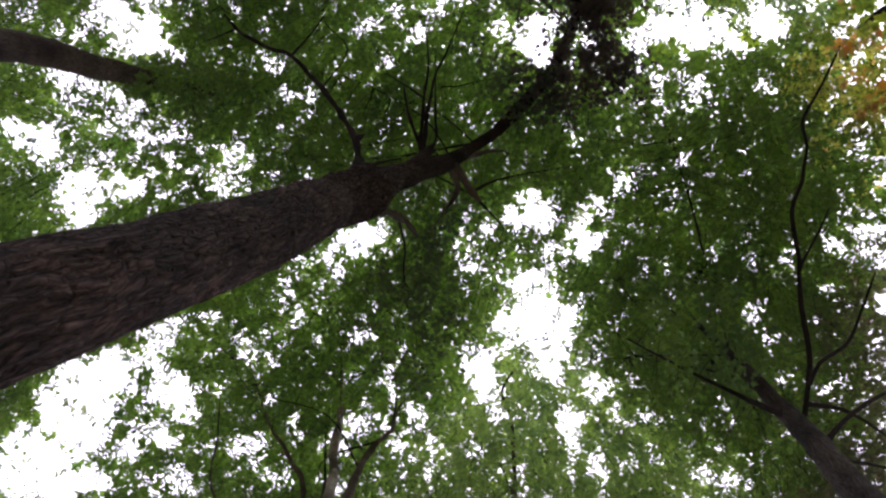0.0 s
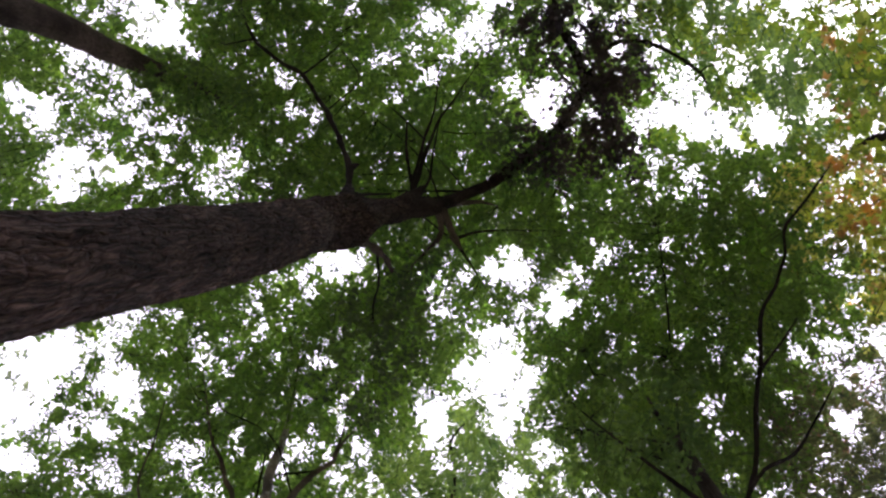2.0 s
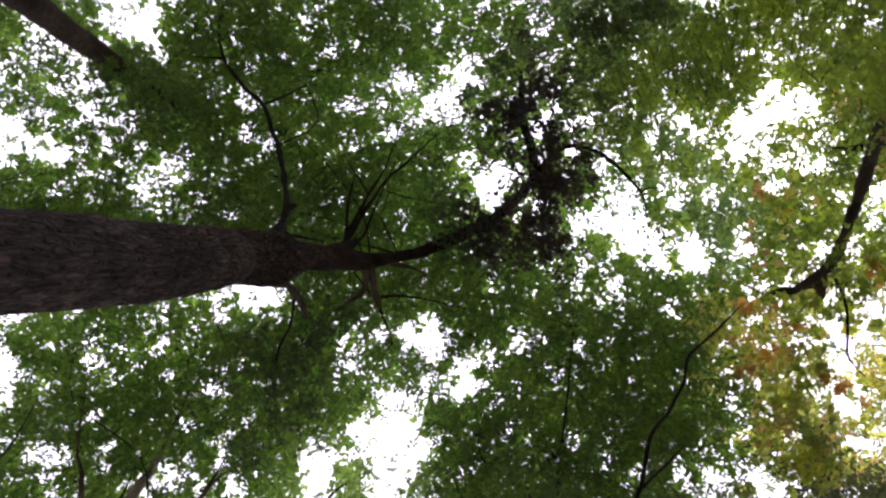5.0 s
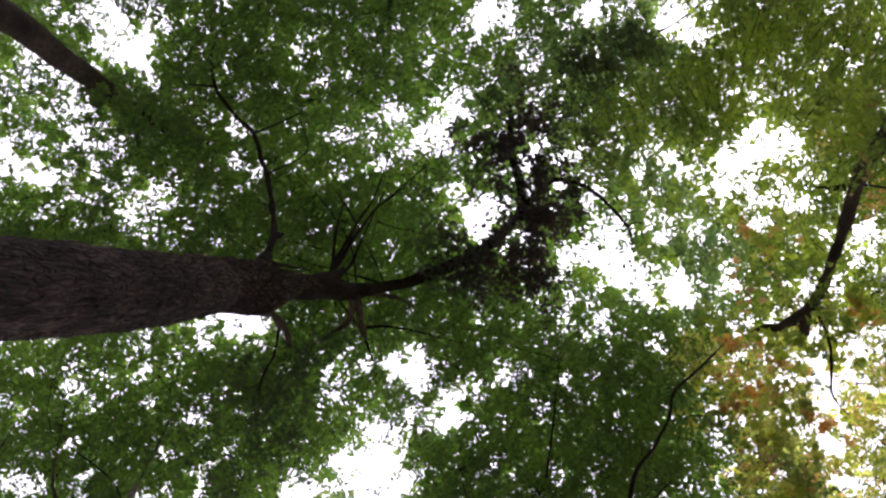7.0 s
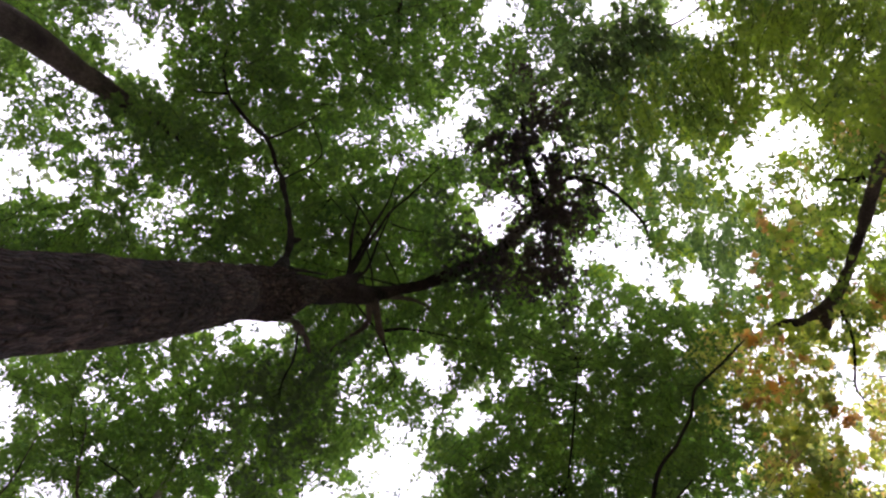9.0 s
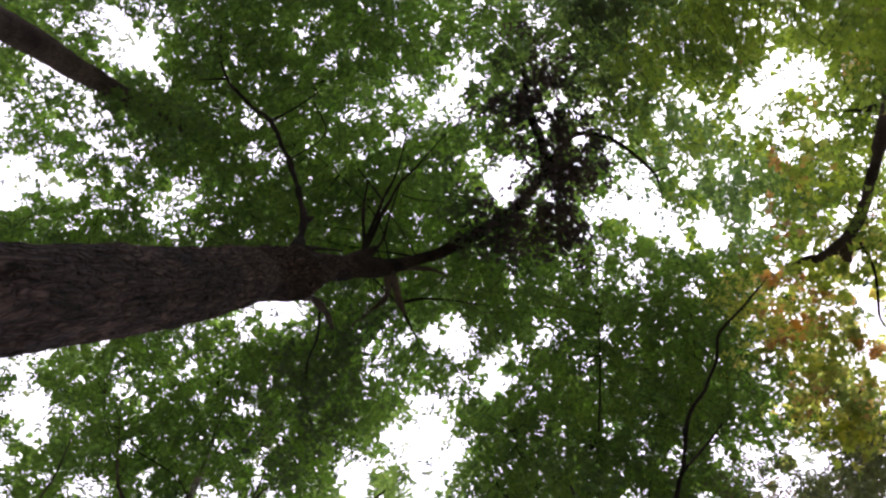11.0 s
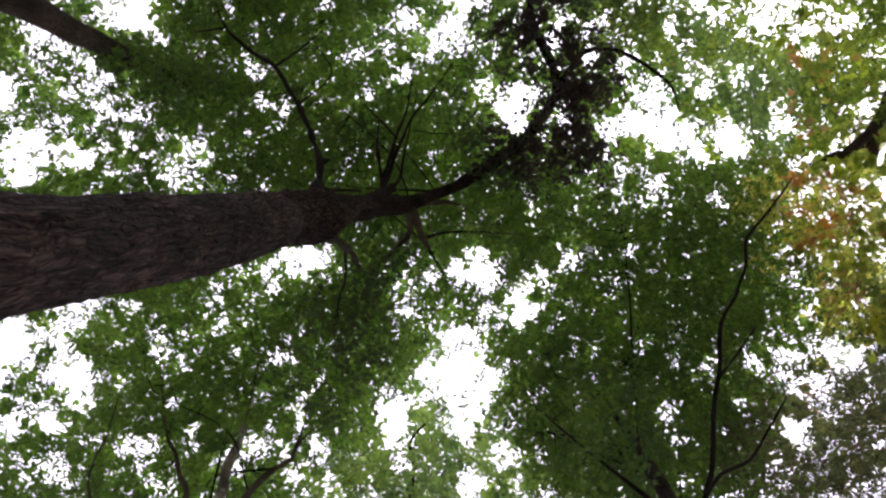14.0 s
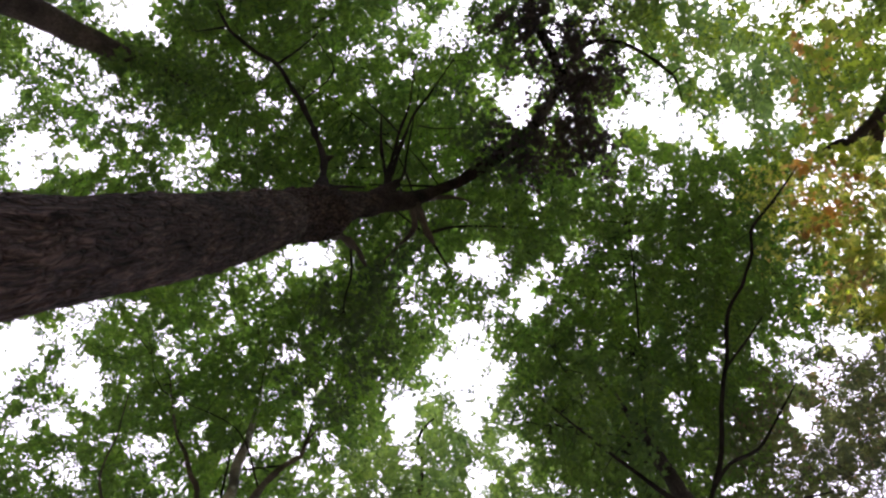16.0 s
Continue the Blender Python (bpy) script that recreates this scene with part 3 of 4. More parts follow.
def in_opening(xy, rng, edge=0.18):
    """Which places lie in an opening; the rims are ragged, and thin sprigs reach in."""
    x, y = xy[:, 0], xy[:, 1]
    ragged = np.stack([0.07 * np.sin(8.1 * y + 3.0 * np.sin(4.3 * x)) + 0.06 * np.sin(23.0 * x + 13.0 * y), 0.07 * np.sin(7.3 * x + 2.7 * np.sin(4.9 * y)) + 0.06 * np.sin(21.0 * y - 15.0 * x)], 1)
    sprig = (np.abs(np.sin(6.3 * x + 2.2 * np.sin(3.1 * y) + 1.5 * y)) < 0.20) & (np.sin(7.7 * y + 2.0 * np.sin(4.7 * x)) > 0.1)
    sprig |= (np.abs(np.sin(5.7 * y + 2.2 * np.sin(3.7 * x) - 1.3 * x)) < 0.18) & (np.sin(8.3 * x + 2.0 * np.sin(4.1 * y)) > 0.25)
    deep = np.full(len(xy), 9.0)
    wide = np.zeros(len(xy), bool)
    for row in OPENINGS:
        near = np.hypot(*(xy - row[:2]).T) < 1.6 * max(row[2], row[3]) + 0.2
        deep[near] = np.minimum(deep[near], inside(xy[near] + ragged[near], row))
        if min(row[2], row[3]) >= 0.2:
            wide[near] |= inside(xy[near], row) < 1.2
    out = deep < 1.0 + edge * rng.normal(size=len(xy))
    return out & ~(sprig & (deep > 0.33)) & (rng.random(len(xy)) > np.where(wide, 0.02, 0.3))


def clear_of_openings(a, b):
    """Whether the straight line from a to b keeps out of the openings."""
    way = np.linspace(0, 1, 24)[:, None] * (b - a) + a
    xy = way[:, :2] * (10.5 / (way[:, 2] - 1.5))[:, None]
    return not any((inside(xy, row) < 1.15).sum() > 0 for row in OPENINGS if row[2] > 0.12)


# leaf-count factors tuned to the brightness of the camera's view: plan grid 1.6 by 1.5 m, rows from north to south
FULLNESS_NORTH = [(1.00, 1.00, 1.00, 1.00, 1.00, 1.00, 0.99, 1.04, 1.07, 1.00, 1.00),
    (1.00, 1.00, 1.00, 1.00, 1.00, 0.91, 0.91, 1.08, 1.10, 1.02, 1.00),
    (1.00, 1.00, 0.98, 0.96, 1.06, 0.95, 0.95, 1.14, 0.99, 0.97, 1.00),
    (0.97, 0.99, 0.98, 0.84, 1.10, 1.04, 1.04, 1.11, 1.08, 1.13, 1.03)]
FULLNESS_SOUTH = [(0.94, 0.99, 1.07, 0.88, 1.04, 1.27, 1.18, 0.97, 1.17, 1.23, 1.00),
    (0.98, 1.06, 1.14, 1.07, 1.22, 1.40, 1.05, 0.84, 1.06, 1.14, 0.92),
    (1.03, 1.15, 1.12, 1.04, 1.05, 1.10, 0.98, 0.88, 0.96, 1.01, 0.96),
    (1.09, 1.16, 1.06, 0.96, 0.90, 1.01, 1.15, 1.03, 0.97, 0.86, 0.94),
    (1.09, 1.02, 1.05, 1.04, 0.91, 1.06, 1.38, 1.11, 1.16, 1.08, 1.00)]
FULLNESS = np.array(FULLNESS_NORTH + FULLNESS_SOUTH)


def fullness(xy):
    u = np.clip((xy[:, 0] + 8.0) / 1.6, 0, FULLNESS.shape[1] - 1.001)
    v = np.clip((xy[:, 1] + 7.0) / 1.5, 0, FULLNESS.shape[0] - 1.001)
    i, j = u.astype(int), v.astype(int)
    u, v = u - i, v - j
    return (FULLNESS[j, i] * (1 - u) + FULLNESS[j, i + 1] * u) * (1 - v) + (FULLNESS[j + 1, i] * (1 - u) + FULLNESS[j + 1, i + 1] * u) * v


# how far the camera sees the canopy at 12 m, by bearing; beyond it the wood is built of fewer, larger leaves
REACH = [(0, 7.78), (30, 7.83), (60, 7.54), (75, 6.66), (90, 6.80), (120, 9.63), (150, 10.62), (180, 8.75), (210, 8.11), (240, 5.96), (255, 5.90), (270, 7.41), (300, 8.86), (330, 7.93)]
COARSE = 2.3


def outlying(xy, margin=0.55):
    """Which places lie beyond the fine foliage."""
    out = np.zeros(len(xy), bool)
    for bearing, far in REACH:
        out |= xy[:, 0] * math.cos(radians(bearing)) + xy[:, 1] * math.sin(radians(bearing)) > far + margin
    return out


def thickness(xy):
    """Leaves gather in clumps about a metre across, with thinner seams between; THIN and THICK set the larger parts."""
    x, y = xy[:, 0], xy[:, 1]
    a = x + 0.35 * np.sin(1.9 * y + 0.7) + 0.15 * np.sin(5.3 * y)
    b = y + 0.35 * np.sin(2.1 * x + 1.9) + 0.15 * np.sin(4.9 * x)
    k = 1.10 + 0.42 * np.sin(5.7 * a) * np.sin(6.1 * b) + 0.30 * np.sin(11.3 * a + 4.0 * b) * np.sin(10.1 * b - 3.0 * a)
    for row in THIN + THIN_NORTH + THICK:
        soft = np.clip(1.6 - inside(xy, row), 0, 1)
        k *= 1 + (row[5] - 1) * np.minimum(1, soft * 1.5)
    return np.maximum(k, 0.1) * fullness(xy)


# ---- ground ----
def build_ground():
    n = 90
    r = np.concatenate([np.linspace(0, 30, 50), np.geomspace(32, 900, n - 50)])
    a = np.linspace(0, 2 * np.pi, 72, endpoint=False)
    x, y = r[:, None] * np.cos(a), r[:, None] * np.sin(a)
    z = 0.06 * np.sin(0.9 * x + 0.4 * y) * np.cos(0.7 * y - 0.3 * x) - 0.05
    verts = np.stack([x, y, z], -1).reshape(-1, 3)
    i, j = np.meshgrid(np.arange(n - 1), np.arange(72), indexing="ij")
    i, j = i.ravel(), j.ravel()
    k = (j + 1) % 72
    quads = np.stack([i * 72 + j, (i + 1) * 72 + j, (i + 1) * 72 + k, i * 72 + k], 1)
    ob = mesh_object("ground", verts, None, LITTER, smooth=True, quads=quads)
    tagged(ob, "woodland floor of brown leaf litter and moss", "ground", kind="structure")


build_ground()


# ---- trees ----
class Tree:
    def __init__(self, name, label, base, group="", category="tree"):
        self.ob = new(name)
        self.ob.location = (*base, 0)
        tagged(self.ob, label, category, group)
        self.base = np.array([*base, 0.0])
        self.lines = []

    def add(self, kind, points, mat, label="", under=None, **how):
        """A stem, limb or branch; under: the limb that it springs from."""
        local = [(x - self.base[0], y - self.base[1], z, r) for x, y, z, r in points]
        line, ob = limb(kind, local, mat, under or self.ob, label, **how)
        line[:, :3] += self.base
        self.lines.append(line)
        return ob


def ridged_trunk(tree, points, mat, label, sides=112, step=0.035, seed=3):
    """A thick trunk whose bark stands out in long broken ridges."""
    c = glide([(x - tree.base[0], y - tree.base[1], z, r) for x, y, z, r in points], step)
    n = len(c)
    a = np.linspace(0, 2 * np.pi, sides, endpoint=False)
    relief = np.zeros((n, sides))
    for i in range(n):
        z = c[i, 2]
        for j in range(sides):
            p = Vector((math.cos(a[j]) * 5.2, math.sin(a[j]) * 5.2, z * 1.7 + seed))
            wob = noise.noise(p * 0.6) * 0.9
            ridge = 1 - abs(noise.noise(Vector((p.x * 1.3 + wob, p.y * 1.3 + wob, p.z)))) * 2
            fine = noise.noise(Vector((p.x * 3.1, p.y * 3.1, z * 7.0)))
            lump = noise.noise(Vector((p.x * 0.25, p.y * 0.25, z * 0.9)))
            relief[i, j] = 0.024 * ridge + 0.009 * fine + 0.030 * lump - 0.006
    # swollen collars of healed scars
    for zc, h, width in ((9.52, 0.03, 0.07), (7.94, 0.02, 0.11), (6.0, 0.013, 0.13), (6.9, 0.011, 0.10)):
        relief += h * np.exp(-((c[:, 2] - zc) / width) ** 2)[:, None] * (0.6 + 0.4 * np.cos(a - zc * 3))[None]
    r = c[:, 3][:, None] + relief
    ring = np.stack([c[:, 0][:, None] + r * np.cos(a), c[:, 1][:, None] + r * np.sin(a), c[:, 2][:, None] * np.ones(sides)], -1)
    i, j = np.meshgrid(np.arange(n - 1), np.arange(sides), indexing="ij")
    i, j = i.ravel(), j.ravel()
    k = (j + 1) % sides
    quads = np.stack([i * sides + j, i * sides + k, (i + 1) * sides + k, (i + 1) * sides + j], 1)
    ob = mesh_object("trunk", ring.reshape(-1, 3), None, mat, tree.ob, True, quads)
    tagged(ob, label)
    c[:, :3] += tree.base
    tree.lines.append(c)


rng = np.random.default_rng(11)

oak = Tree("tall_tree", "tall forked tree with thick dark ridged bark and green leaves", (-2.13, 0.64), "woodland trees")
ridged_trunk(oak, [(-2.13, 0.64, -0.1, 0.40), (-2.13, 0.64, 0.5, 0.31), (-2.137, 0.645, 1.6, 0.262), (-2.134, 0.657, 2.6, 0.26), (-2.129, 0.669, 3.3, 0.264), (-2.118, 0.682, 4.0, 0.271), (-2.087, 0.688, 4.8, 0.28), (-2.033, 0.692, 5.7, 0.286), (-1.963, 0.685, 7.0, 0.29), (-1.90, 0.612, 8.3, 0.29), (-1.975, 0.641, 8.9, 0.284), (-1.814, 0.584, 9.3, 0.29), (-1.687, 0.552, 9.5, 0.292), (-1.639, 0.516, 9.62, 0.272), (-1.576, 0.467, 9.78, 0.225), (-1.515, 0.428, 9.98, 0.185), (-1.415, 0.384, 10.35, 0.155), (-1.230, 0.321, 10.8, 0.11)],
             BARK, "dark brown deeply ridged bark with healed ring scars")
leader = oak.add("limb", [(-1.63, 0.51, 9.55, 0.20), (-1.55, 0.45, 9.85, 0.168), (-1.44, 0.40, 10.30, 0.165), (-1.17, 0.31, 10.90, 0.155), (-0.81, 0.18, 11.40, 0.118), (-0.45, -0.03, 11.80, 0.088), (-0.17, -0.20, 12.05, 0.09), (0.11, -0.52, 12.20, 0.092), (0.38, -0.84, 12.30, 0.09), (0.71, -1.28, 12.40, 0.085), (0.97, -1.94, 12.50, 0.08), (0.81, -2.39, 12.60, 0.07), (0.40, -2.96, 12.80, 0.058), (0.14, -3.65, 13.00, 0.03)], BARK_STEM, "dark bending leader stem", step=0.08, sides=16, rng=rng)
oak.add("limb", [(-1.19, 0.37, 10.84, 0.075), (-1.05, 0.33, 11.05, 0.068), (-0.86, 0.27, 11.40, 0.052), (-0.57, 0.14, 11.70, 0.042), (-0.25, 0.06, 11.90, 0.026), (0.0, 0.08, 12.05, 0.008)], BARK_GREY, "pale grey limb just below the leader", rng=rng)
burl = oak.add("burl", [(-1.40, 0.33, 10.35, 0.05), (-1.28, 0.25, 10.72, 0.085), (-1.18, 0.17, 11.0, 0.092), (-1.10, 0.07, 11.16, 0.07), (-1.06, -0.02, 11.26, 0.035)], BARK_STEM, "swollen knot from which several shoots rise", step=0.07, sides=14, rough=0.05, rng=rng)
oak.add("knob", [(-1.93, 0.44, 8.66, 0.05), (-1.95, 0.40, 8.85, 0.075), (-1.93, 0.38, 9.0, 0.07), (-1.88, 0.37, 9.16, 0.03)], BARK, step=0.04, sides=10, rough=0.12, rng=rng)
scaffold = oak.add("limb", [(-1.74, 0.36, 9.55, 0.13), (-1.80, 0.25, 9.72, 0.10), (-1.83, 0.15, 9.85, 0.066), (-1.91, -0.11, 10.10, 0.044), (-2.14, -0.38, 10.40, 0.04), (-2.55, -0.82, 10.80, 0.037), (-3.01, -1.24, 11.10, 0.034), (-3.49, -1.41, 11.40, 0.03), (-4.00, -1.70, 11.70, 0.024), (-4.36, -2.10, 12.00, 0.016), (-4.60, -2.57, 12.30, 0.006)], BARK_DARK, step=0.06, rough=0.09, rng=rng)
oak.add("knob", [(-1.90, -0.08, 10.08, 0.05), (-1.85, -0.12, 10.13, 0.04), (-1.81, -0.15, 10.17, 0.015)], BARK_DARK, under=scaffold, step=0.03, sides=8, rough=0.1, rng=rng)
for stem, row in (
    (scaffold, [(-3.00, -1.26, 11.10, 0.018), (-2.80, -1.59, 11.40, 0.012), (-2.65, -1.99, 11.80, 0.005)]),
    (scaffold, [(-4.02, -1.72, 11.70, 0.018), (-4.33, -1.66, 11.85, 0.013), (-4.60, -1.60, 12.00, 0.006)]),
    (burl, [(-1.17, 0.15, 11.0, 0.04), (-1.26, -0.05, 11.18, 0.030), (-1.45, -0.52, 11.50, 0.021), (-1.56, -0.93, 11.80, 0.010)]),
    (burl, [(-1.17, 0.15, 11.0, 0.04), (-1.18, -0.05, 11.18, 0.036), (-1.14, -0.60, 11.50, 0.027), (-1.04, -1.13, 11.90, 0.018), (-0.70, -1.98, 12.20, 0.008)]),
    (burl, [(-1.17, 0.15, 11.0, 0.04), (-1.21, -0.06, 11.18, 0.032), (-1.22, -0.63, 11.50, 0.023), (-1.19, -1.17, 11.90, 0.014), (-1.29, -1.97, 12.30, 0.006)]),
    (burl, [(-1.17, 0.15, 11.0, 0.04), (-1.03, -0.10, 11.22, 0.024), (-1.06, -0.60, 11.50, 0.015), (-1.08, -1.31, 11.80, 0.006)]),
    (burl, [(-1.20, -0.68, 11.52, 0.018), (-1.51, -0.90, 11.80, 0.012), (-1.94, -1.14, 12.10, 0.005)]),
    (burl, [(-0.98, -0.86, 11.70, 0.014), (-0.78, -0.88, 11.85, 0.010), (-0.55, -0.94, 12.00, 0.005)]),
    (scaffold, [(-1.72, 0.22, 9.80, 0.032), (-1.61, 0.20, 10.10, 0.022), (-1.38, 0.15, 10.45, 0.012)]),
    (leader, [(-1.38, 0.94, 10.20, 0.024), (-1.41, 1.36, 10.80, 0.018), (-1.52, 1.79, 11.40, 0.014), (-1.59, 2.35, 12.00, 0.006)]),
    (leader, [(-0.46, 0.62, 11.55, 0.026), (-0.15, 0.49, 11.80, 0.019), (0.56, 0.34, 12.00, 0.012), (0.93, 0.29, 12.10, 0.005)]),
    (leader, [(-0.52, 0.68, 11.54, 0.022), (-0.21, 1.03, 11.80, 0.014), (-0.06, 1.22, 12.00, 0.006)]),
    (leader, [(1.02, -2.15, 12.50, 0.06), (1.26, -2.66, 12.50, 0.045), (1.67, -2.79, 12.50, 0.036), (2.02, -2.76, 12.55, 0.032), (2.36, -2.65, 12.60, 0.028), (2.67, -2.50, 12.65, 0.024), (2.84, -2.33, 12.68, 0.017), (2.97, -2.10, 12.70, 0.007)]),
    (leader, [(2.67, -2.50, 12.65, 0.018), (2.80, -2.63, 12.70, 0.013), (2.98, -2.70, 12.75, 0.006)]),
):
    oak.add("branch", row, BARK_DARK, under=stem, step=0.07, sides=7, rough=0.08, rng=rng)
oak.add("broken_stub", [(-1.62, 0.60, 9.55, 0.09), (-1.57, 0.72, 9.72, 0.068), (-1.50, 0.81, 9.95, 0.056), (-1.38, 0.90, 10.18, 0.05), (-1.27, 1.02, 10.35, 0.04), (-1.20, 1.16, 10.52, 0.022)], BARK_SMOOTH, "crooked dead branch stub", step=0.05, rough=0.14, rng=rng)
for row in (
    [(-0.79, 0.23, 11.33, 0.066), (-0.66, 0.45, 11.46, 0.052), (-0.52, 0.66, 11.55, 0.042), (-0.40, 0.79, 11.60, 0.022)],
    [(-0.83, 0.28, 11.28, 0.05), (-0.75, 0.62, 11.45, 0.036), (-0.88, 0.88, 11.60, 0.024), (-0.99, 1.02, 11.80, 0.017), (-1.18, 1.33, 12.10, 0.008)],
):
    oak.add("broken_stub", row, BARK_GREY, "pale broken branch stub", step=0.05, rough=0.1, rng=rng)

west = Tree("slim_tree", "slim tree bending inward with smooth grey-brown trunk", (-6.0, -1.24), "woodland trees")
west.add("trunk", [(-6.0, -1.24, -0.1, 0.30), (-6.0, -1.24, 0.6, 0.25), (-6.02, -1.22, 4, 0.22), (-6.02, -1.21, 8, 0.203), (-5.93, -1.185, 9.3, 0.19), (-5.71, -1.15, 10.0, 0.178), (-5.5, -1.045, 10.9, 0.158), (-5.37, -0.99, 11.9, 0.128), (-5.4, -0.98, 13.2, 0.10), (-5.6, -0.9, 15, 0.05), (-5.6, -0.9, 16.2, 0.015)], BARK_SMOOTH, sides=18, rough=0.02, rng=rng)

south_east = Tree("slim_tree", "slender dark-barked tree with dense low crown", (3.15, 3.10), "woodland trees")
south_east.add("trunk", [(3.15, 3.1, -0.1, 0.27), (3.15, 3.1, 0.6, 0.215), (3.14, 3.06, 4, 0.19), (3.12, 3.01, 7.7, 0.14), (3.08, 2.89, 9.1, 0.105), (2.78, 2.58, 9.9, 0.075), (2.58, 2.36, 10.6, 0.03), (2.45, 2.2, 11.2, 0.012)], BARK_COOL, sides=16, rough=0.03, rng=rng)
for row in ([(3.25, 2.89, 9.00, 0.034), (3.40, 2.43, 9.30, 0.032), (3.42, 2.14, 9.50, 0.031), (3.43, 1.87, 9.72, 0.030), (3.45, 1.57, 9.90, 0.029), (3.49, 1.34, 10.03, 0.028), (3.48, 1.12, 10.15, 0.027), (3.47, 0.85, 10.28, 0.026), (3.52, 0.67, 10.37, 0.025), (3.64, 0.43, 10.47, 0.024), (3.68, 0.25, 10.57, 0.023), (3.75, 0.01, 10.68, 0.022), (3.74, -0.21, 10.80, 0.021), (3.78, -0.38, 10.90, 0.020), (3.96, -0.64, 11.05, 0.019), (4.14, -0.94, 11.20, 0.017), (4.38, -1.36, 11.40, 0.009)], [(3.25, 2.56, 8.95, 0.026), (3.42, 2.34, 9.15, 0.024), (3.84, 2.19, 9.45, 0.021), (4.11, 1.91, 9.75, 0.017), (4.27, 1.70, 9.95, 0.013), (4.46, 1.48, 10.20, 0.007)], [(3.27, 3.07, 8.60, 0.036), (3.65, 2.85, 8.90, 0.027), (4.23, 2.71, 9.30, 0.018), (4.93, 2.59, 9.70, 0.009)], [(3.33, 3.08, 8.30, 0.022), (3.92, 3.27, 8.60, 0.015), (4.81, 3.63, 9.00, 0.006)], [(3.07, 2.89, 8.90, 0.040), (2.66, 2.80, 9.30, 0.028), (2.06, 2.61, 9.70, 0.018), (1.52, 2.39, 10.10, 0.008)]):
    south_east.add("limb", row, BARK_DARK, sides=8, rng=rng)
for row in ([(3.32, 2.80, 9.10, 0.030), (3.84, 2.94, 9.30, 0.024), (4.46, 3.35, 9.50, 0.015)], [(3.46, 1.46, 9.96, 0.022), (3.68, 1.24, 10.25, 0.018), (3.82, 1.08, 10.40, 0.016), (4.08, 0.78, 10.70, 0.009)], [(2.59, 1.41, 10.80, 0.014), (2.55, 1.05, 11.02, 0.013), (2.50, 0.76, 11.20, 0.011), (2.34, -0.08, 11.80, 0.006)]):
    south_east.add("branch", row, BARK_DARK, sides=7, rng=rng)

north_east = Tree("leaning_tree", "leaning tree with a dark bent limb and yellowing leaves", (5.3, -6.7), "woodland trees")
north_east.add("trunk", [(5.3, -6.7, -0.1, 0.34), (5.3, -6.65, 0.6, 0.27), (5.1, -6.3, 5, 0.22), (4.7, -5.6, 7.8, 0.18), (4.27, -4.9, 9.0, 0.16)], BARK, sides=16, rough=0.03, rng=rng)
bent = north_east.add("limb", [(4.30, -4.95, 9.0, 0.105), (4.45, -4.55, 9.55, 0.098), (4.52, -3.91, 10.0, 0.091), (4.69, -3.65, 10.3, 0.085), (4.83, -3.27, 10.5, 0.077), (4.95, -2.85, 10.65, 0.071), (5.02, -2.42, 10.8, 0.066), (5.01, -2.13, 10.9, 0.07), (4.93, -1.91, 11.0, 0.066), (4.82, -1.73, 11.1, 0.056), (4.77, -1.74, 11.22, 0.045), (4.60, -1.56, 11.35, 0.018)], BARK_SMOOTH, step=0.07, sides=14, rough=0.07, rng=rng)
north_east.add("broken_stub", [(5.04, -2.14, 10.95, 0.075), (5.11, -2.00, 11.00, 0.085), (5.16, -1.87, 11.05, 0.078), (5.20, -1.78, 11.10, 0.055)], BARK_SMOOTH, under=bent, step=0.04, sides=10, rough=0.15, rng=rng)
for row in ([(5.08, -2.16, 10.85, 0.025), (5.42, -1.88, 10.9, 0.019), (5.68, -1.46, 10.95, 0.017), (5.87, -1.15, 11.0, 0.015), (6.21, -1.04, 11.1, 0.009)], [(4.62, -3.73, 10.45, 0.044), (4.52, -3.70, 10.6, 0.026), (4.38, -3.67, 10.75, 0.011)]):
    north_east.add("branch", row, BARK_DARK, under=bent, step=0.06, sides=8, rough=0.08, rng=rng)

south = Tree("slender_tree", "grey-barked tree with several slender upright stems", (-2.5, 6.3), "woodland trees")
south.add("trunk", [(-2.5, 6.3, -0.1, 0.3), (-2.5, 6.3, 0.6, 0.24), (-2.52, 6.1, 5, 0.21), (-2.56, 5.95, 8.2, 0.185), (-2.6, 5.8, 9.6, 0.12)], BARK_GREY, sides=16, rough=0.02, rng=rng)
south.add("limb", [(-2.60, 5.80, 9.60, 0.119), (-2.73, 5.28, 11.49, 0.089), (-2.87, 5.09, 12.25, 0.081), (-2.94, 4.93, 12.82, 0.072), (-3.00, 4.76, 13.30, 0.063), (-3.05, 4.54, 13.70, 0.047), (-3.14, 4.25, 14.15, 0.030), (-3.15, 3.82, 14.20, 0.010)], BARK_PALE, rng=rng)
forked = south.add("limb", [(-2.58, 5.85, 9.00, 0.108), (-2.27, 5.04, 11.19, 0.063), (-2.19, 4.88, 11.67, 0.054), (-2.04, 4.72, 12.00, 0.045), (-1.86, 4.61, 12.19, 0.037), (-1.85, 4.52, 12.45, 0.024), (-1.80, 4.42, 12.69, 0.019), (-1.65, 4.25, 12.97, 0.013), (-1.51, 4.12, 13.14, 0.006)], BARK_GREY, rng=rng)
south.add("limb", [(-2.62, 5.80, 9.60, 0.053), (-3.16, 5.32, 11.46, 0.041), (-3.44, 5.13, 11.83, 0.037), (-3.67, 4.93, 12.14, 0.032), (-3.91, 4.82, 12.34, 0.025), (-4.20, 4.57, 12.70, 0.020), (-4.41, 4.17, 12.90, 0.013), (-4.50, 3.79, 12.90, 0.005)], BARK_GREY, sides=10, rng=rng)
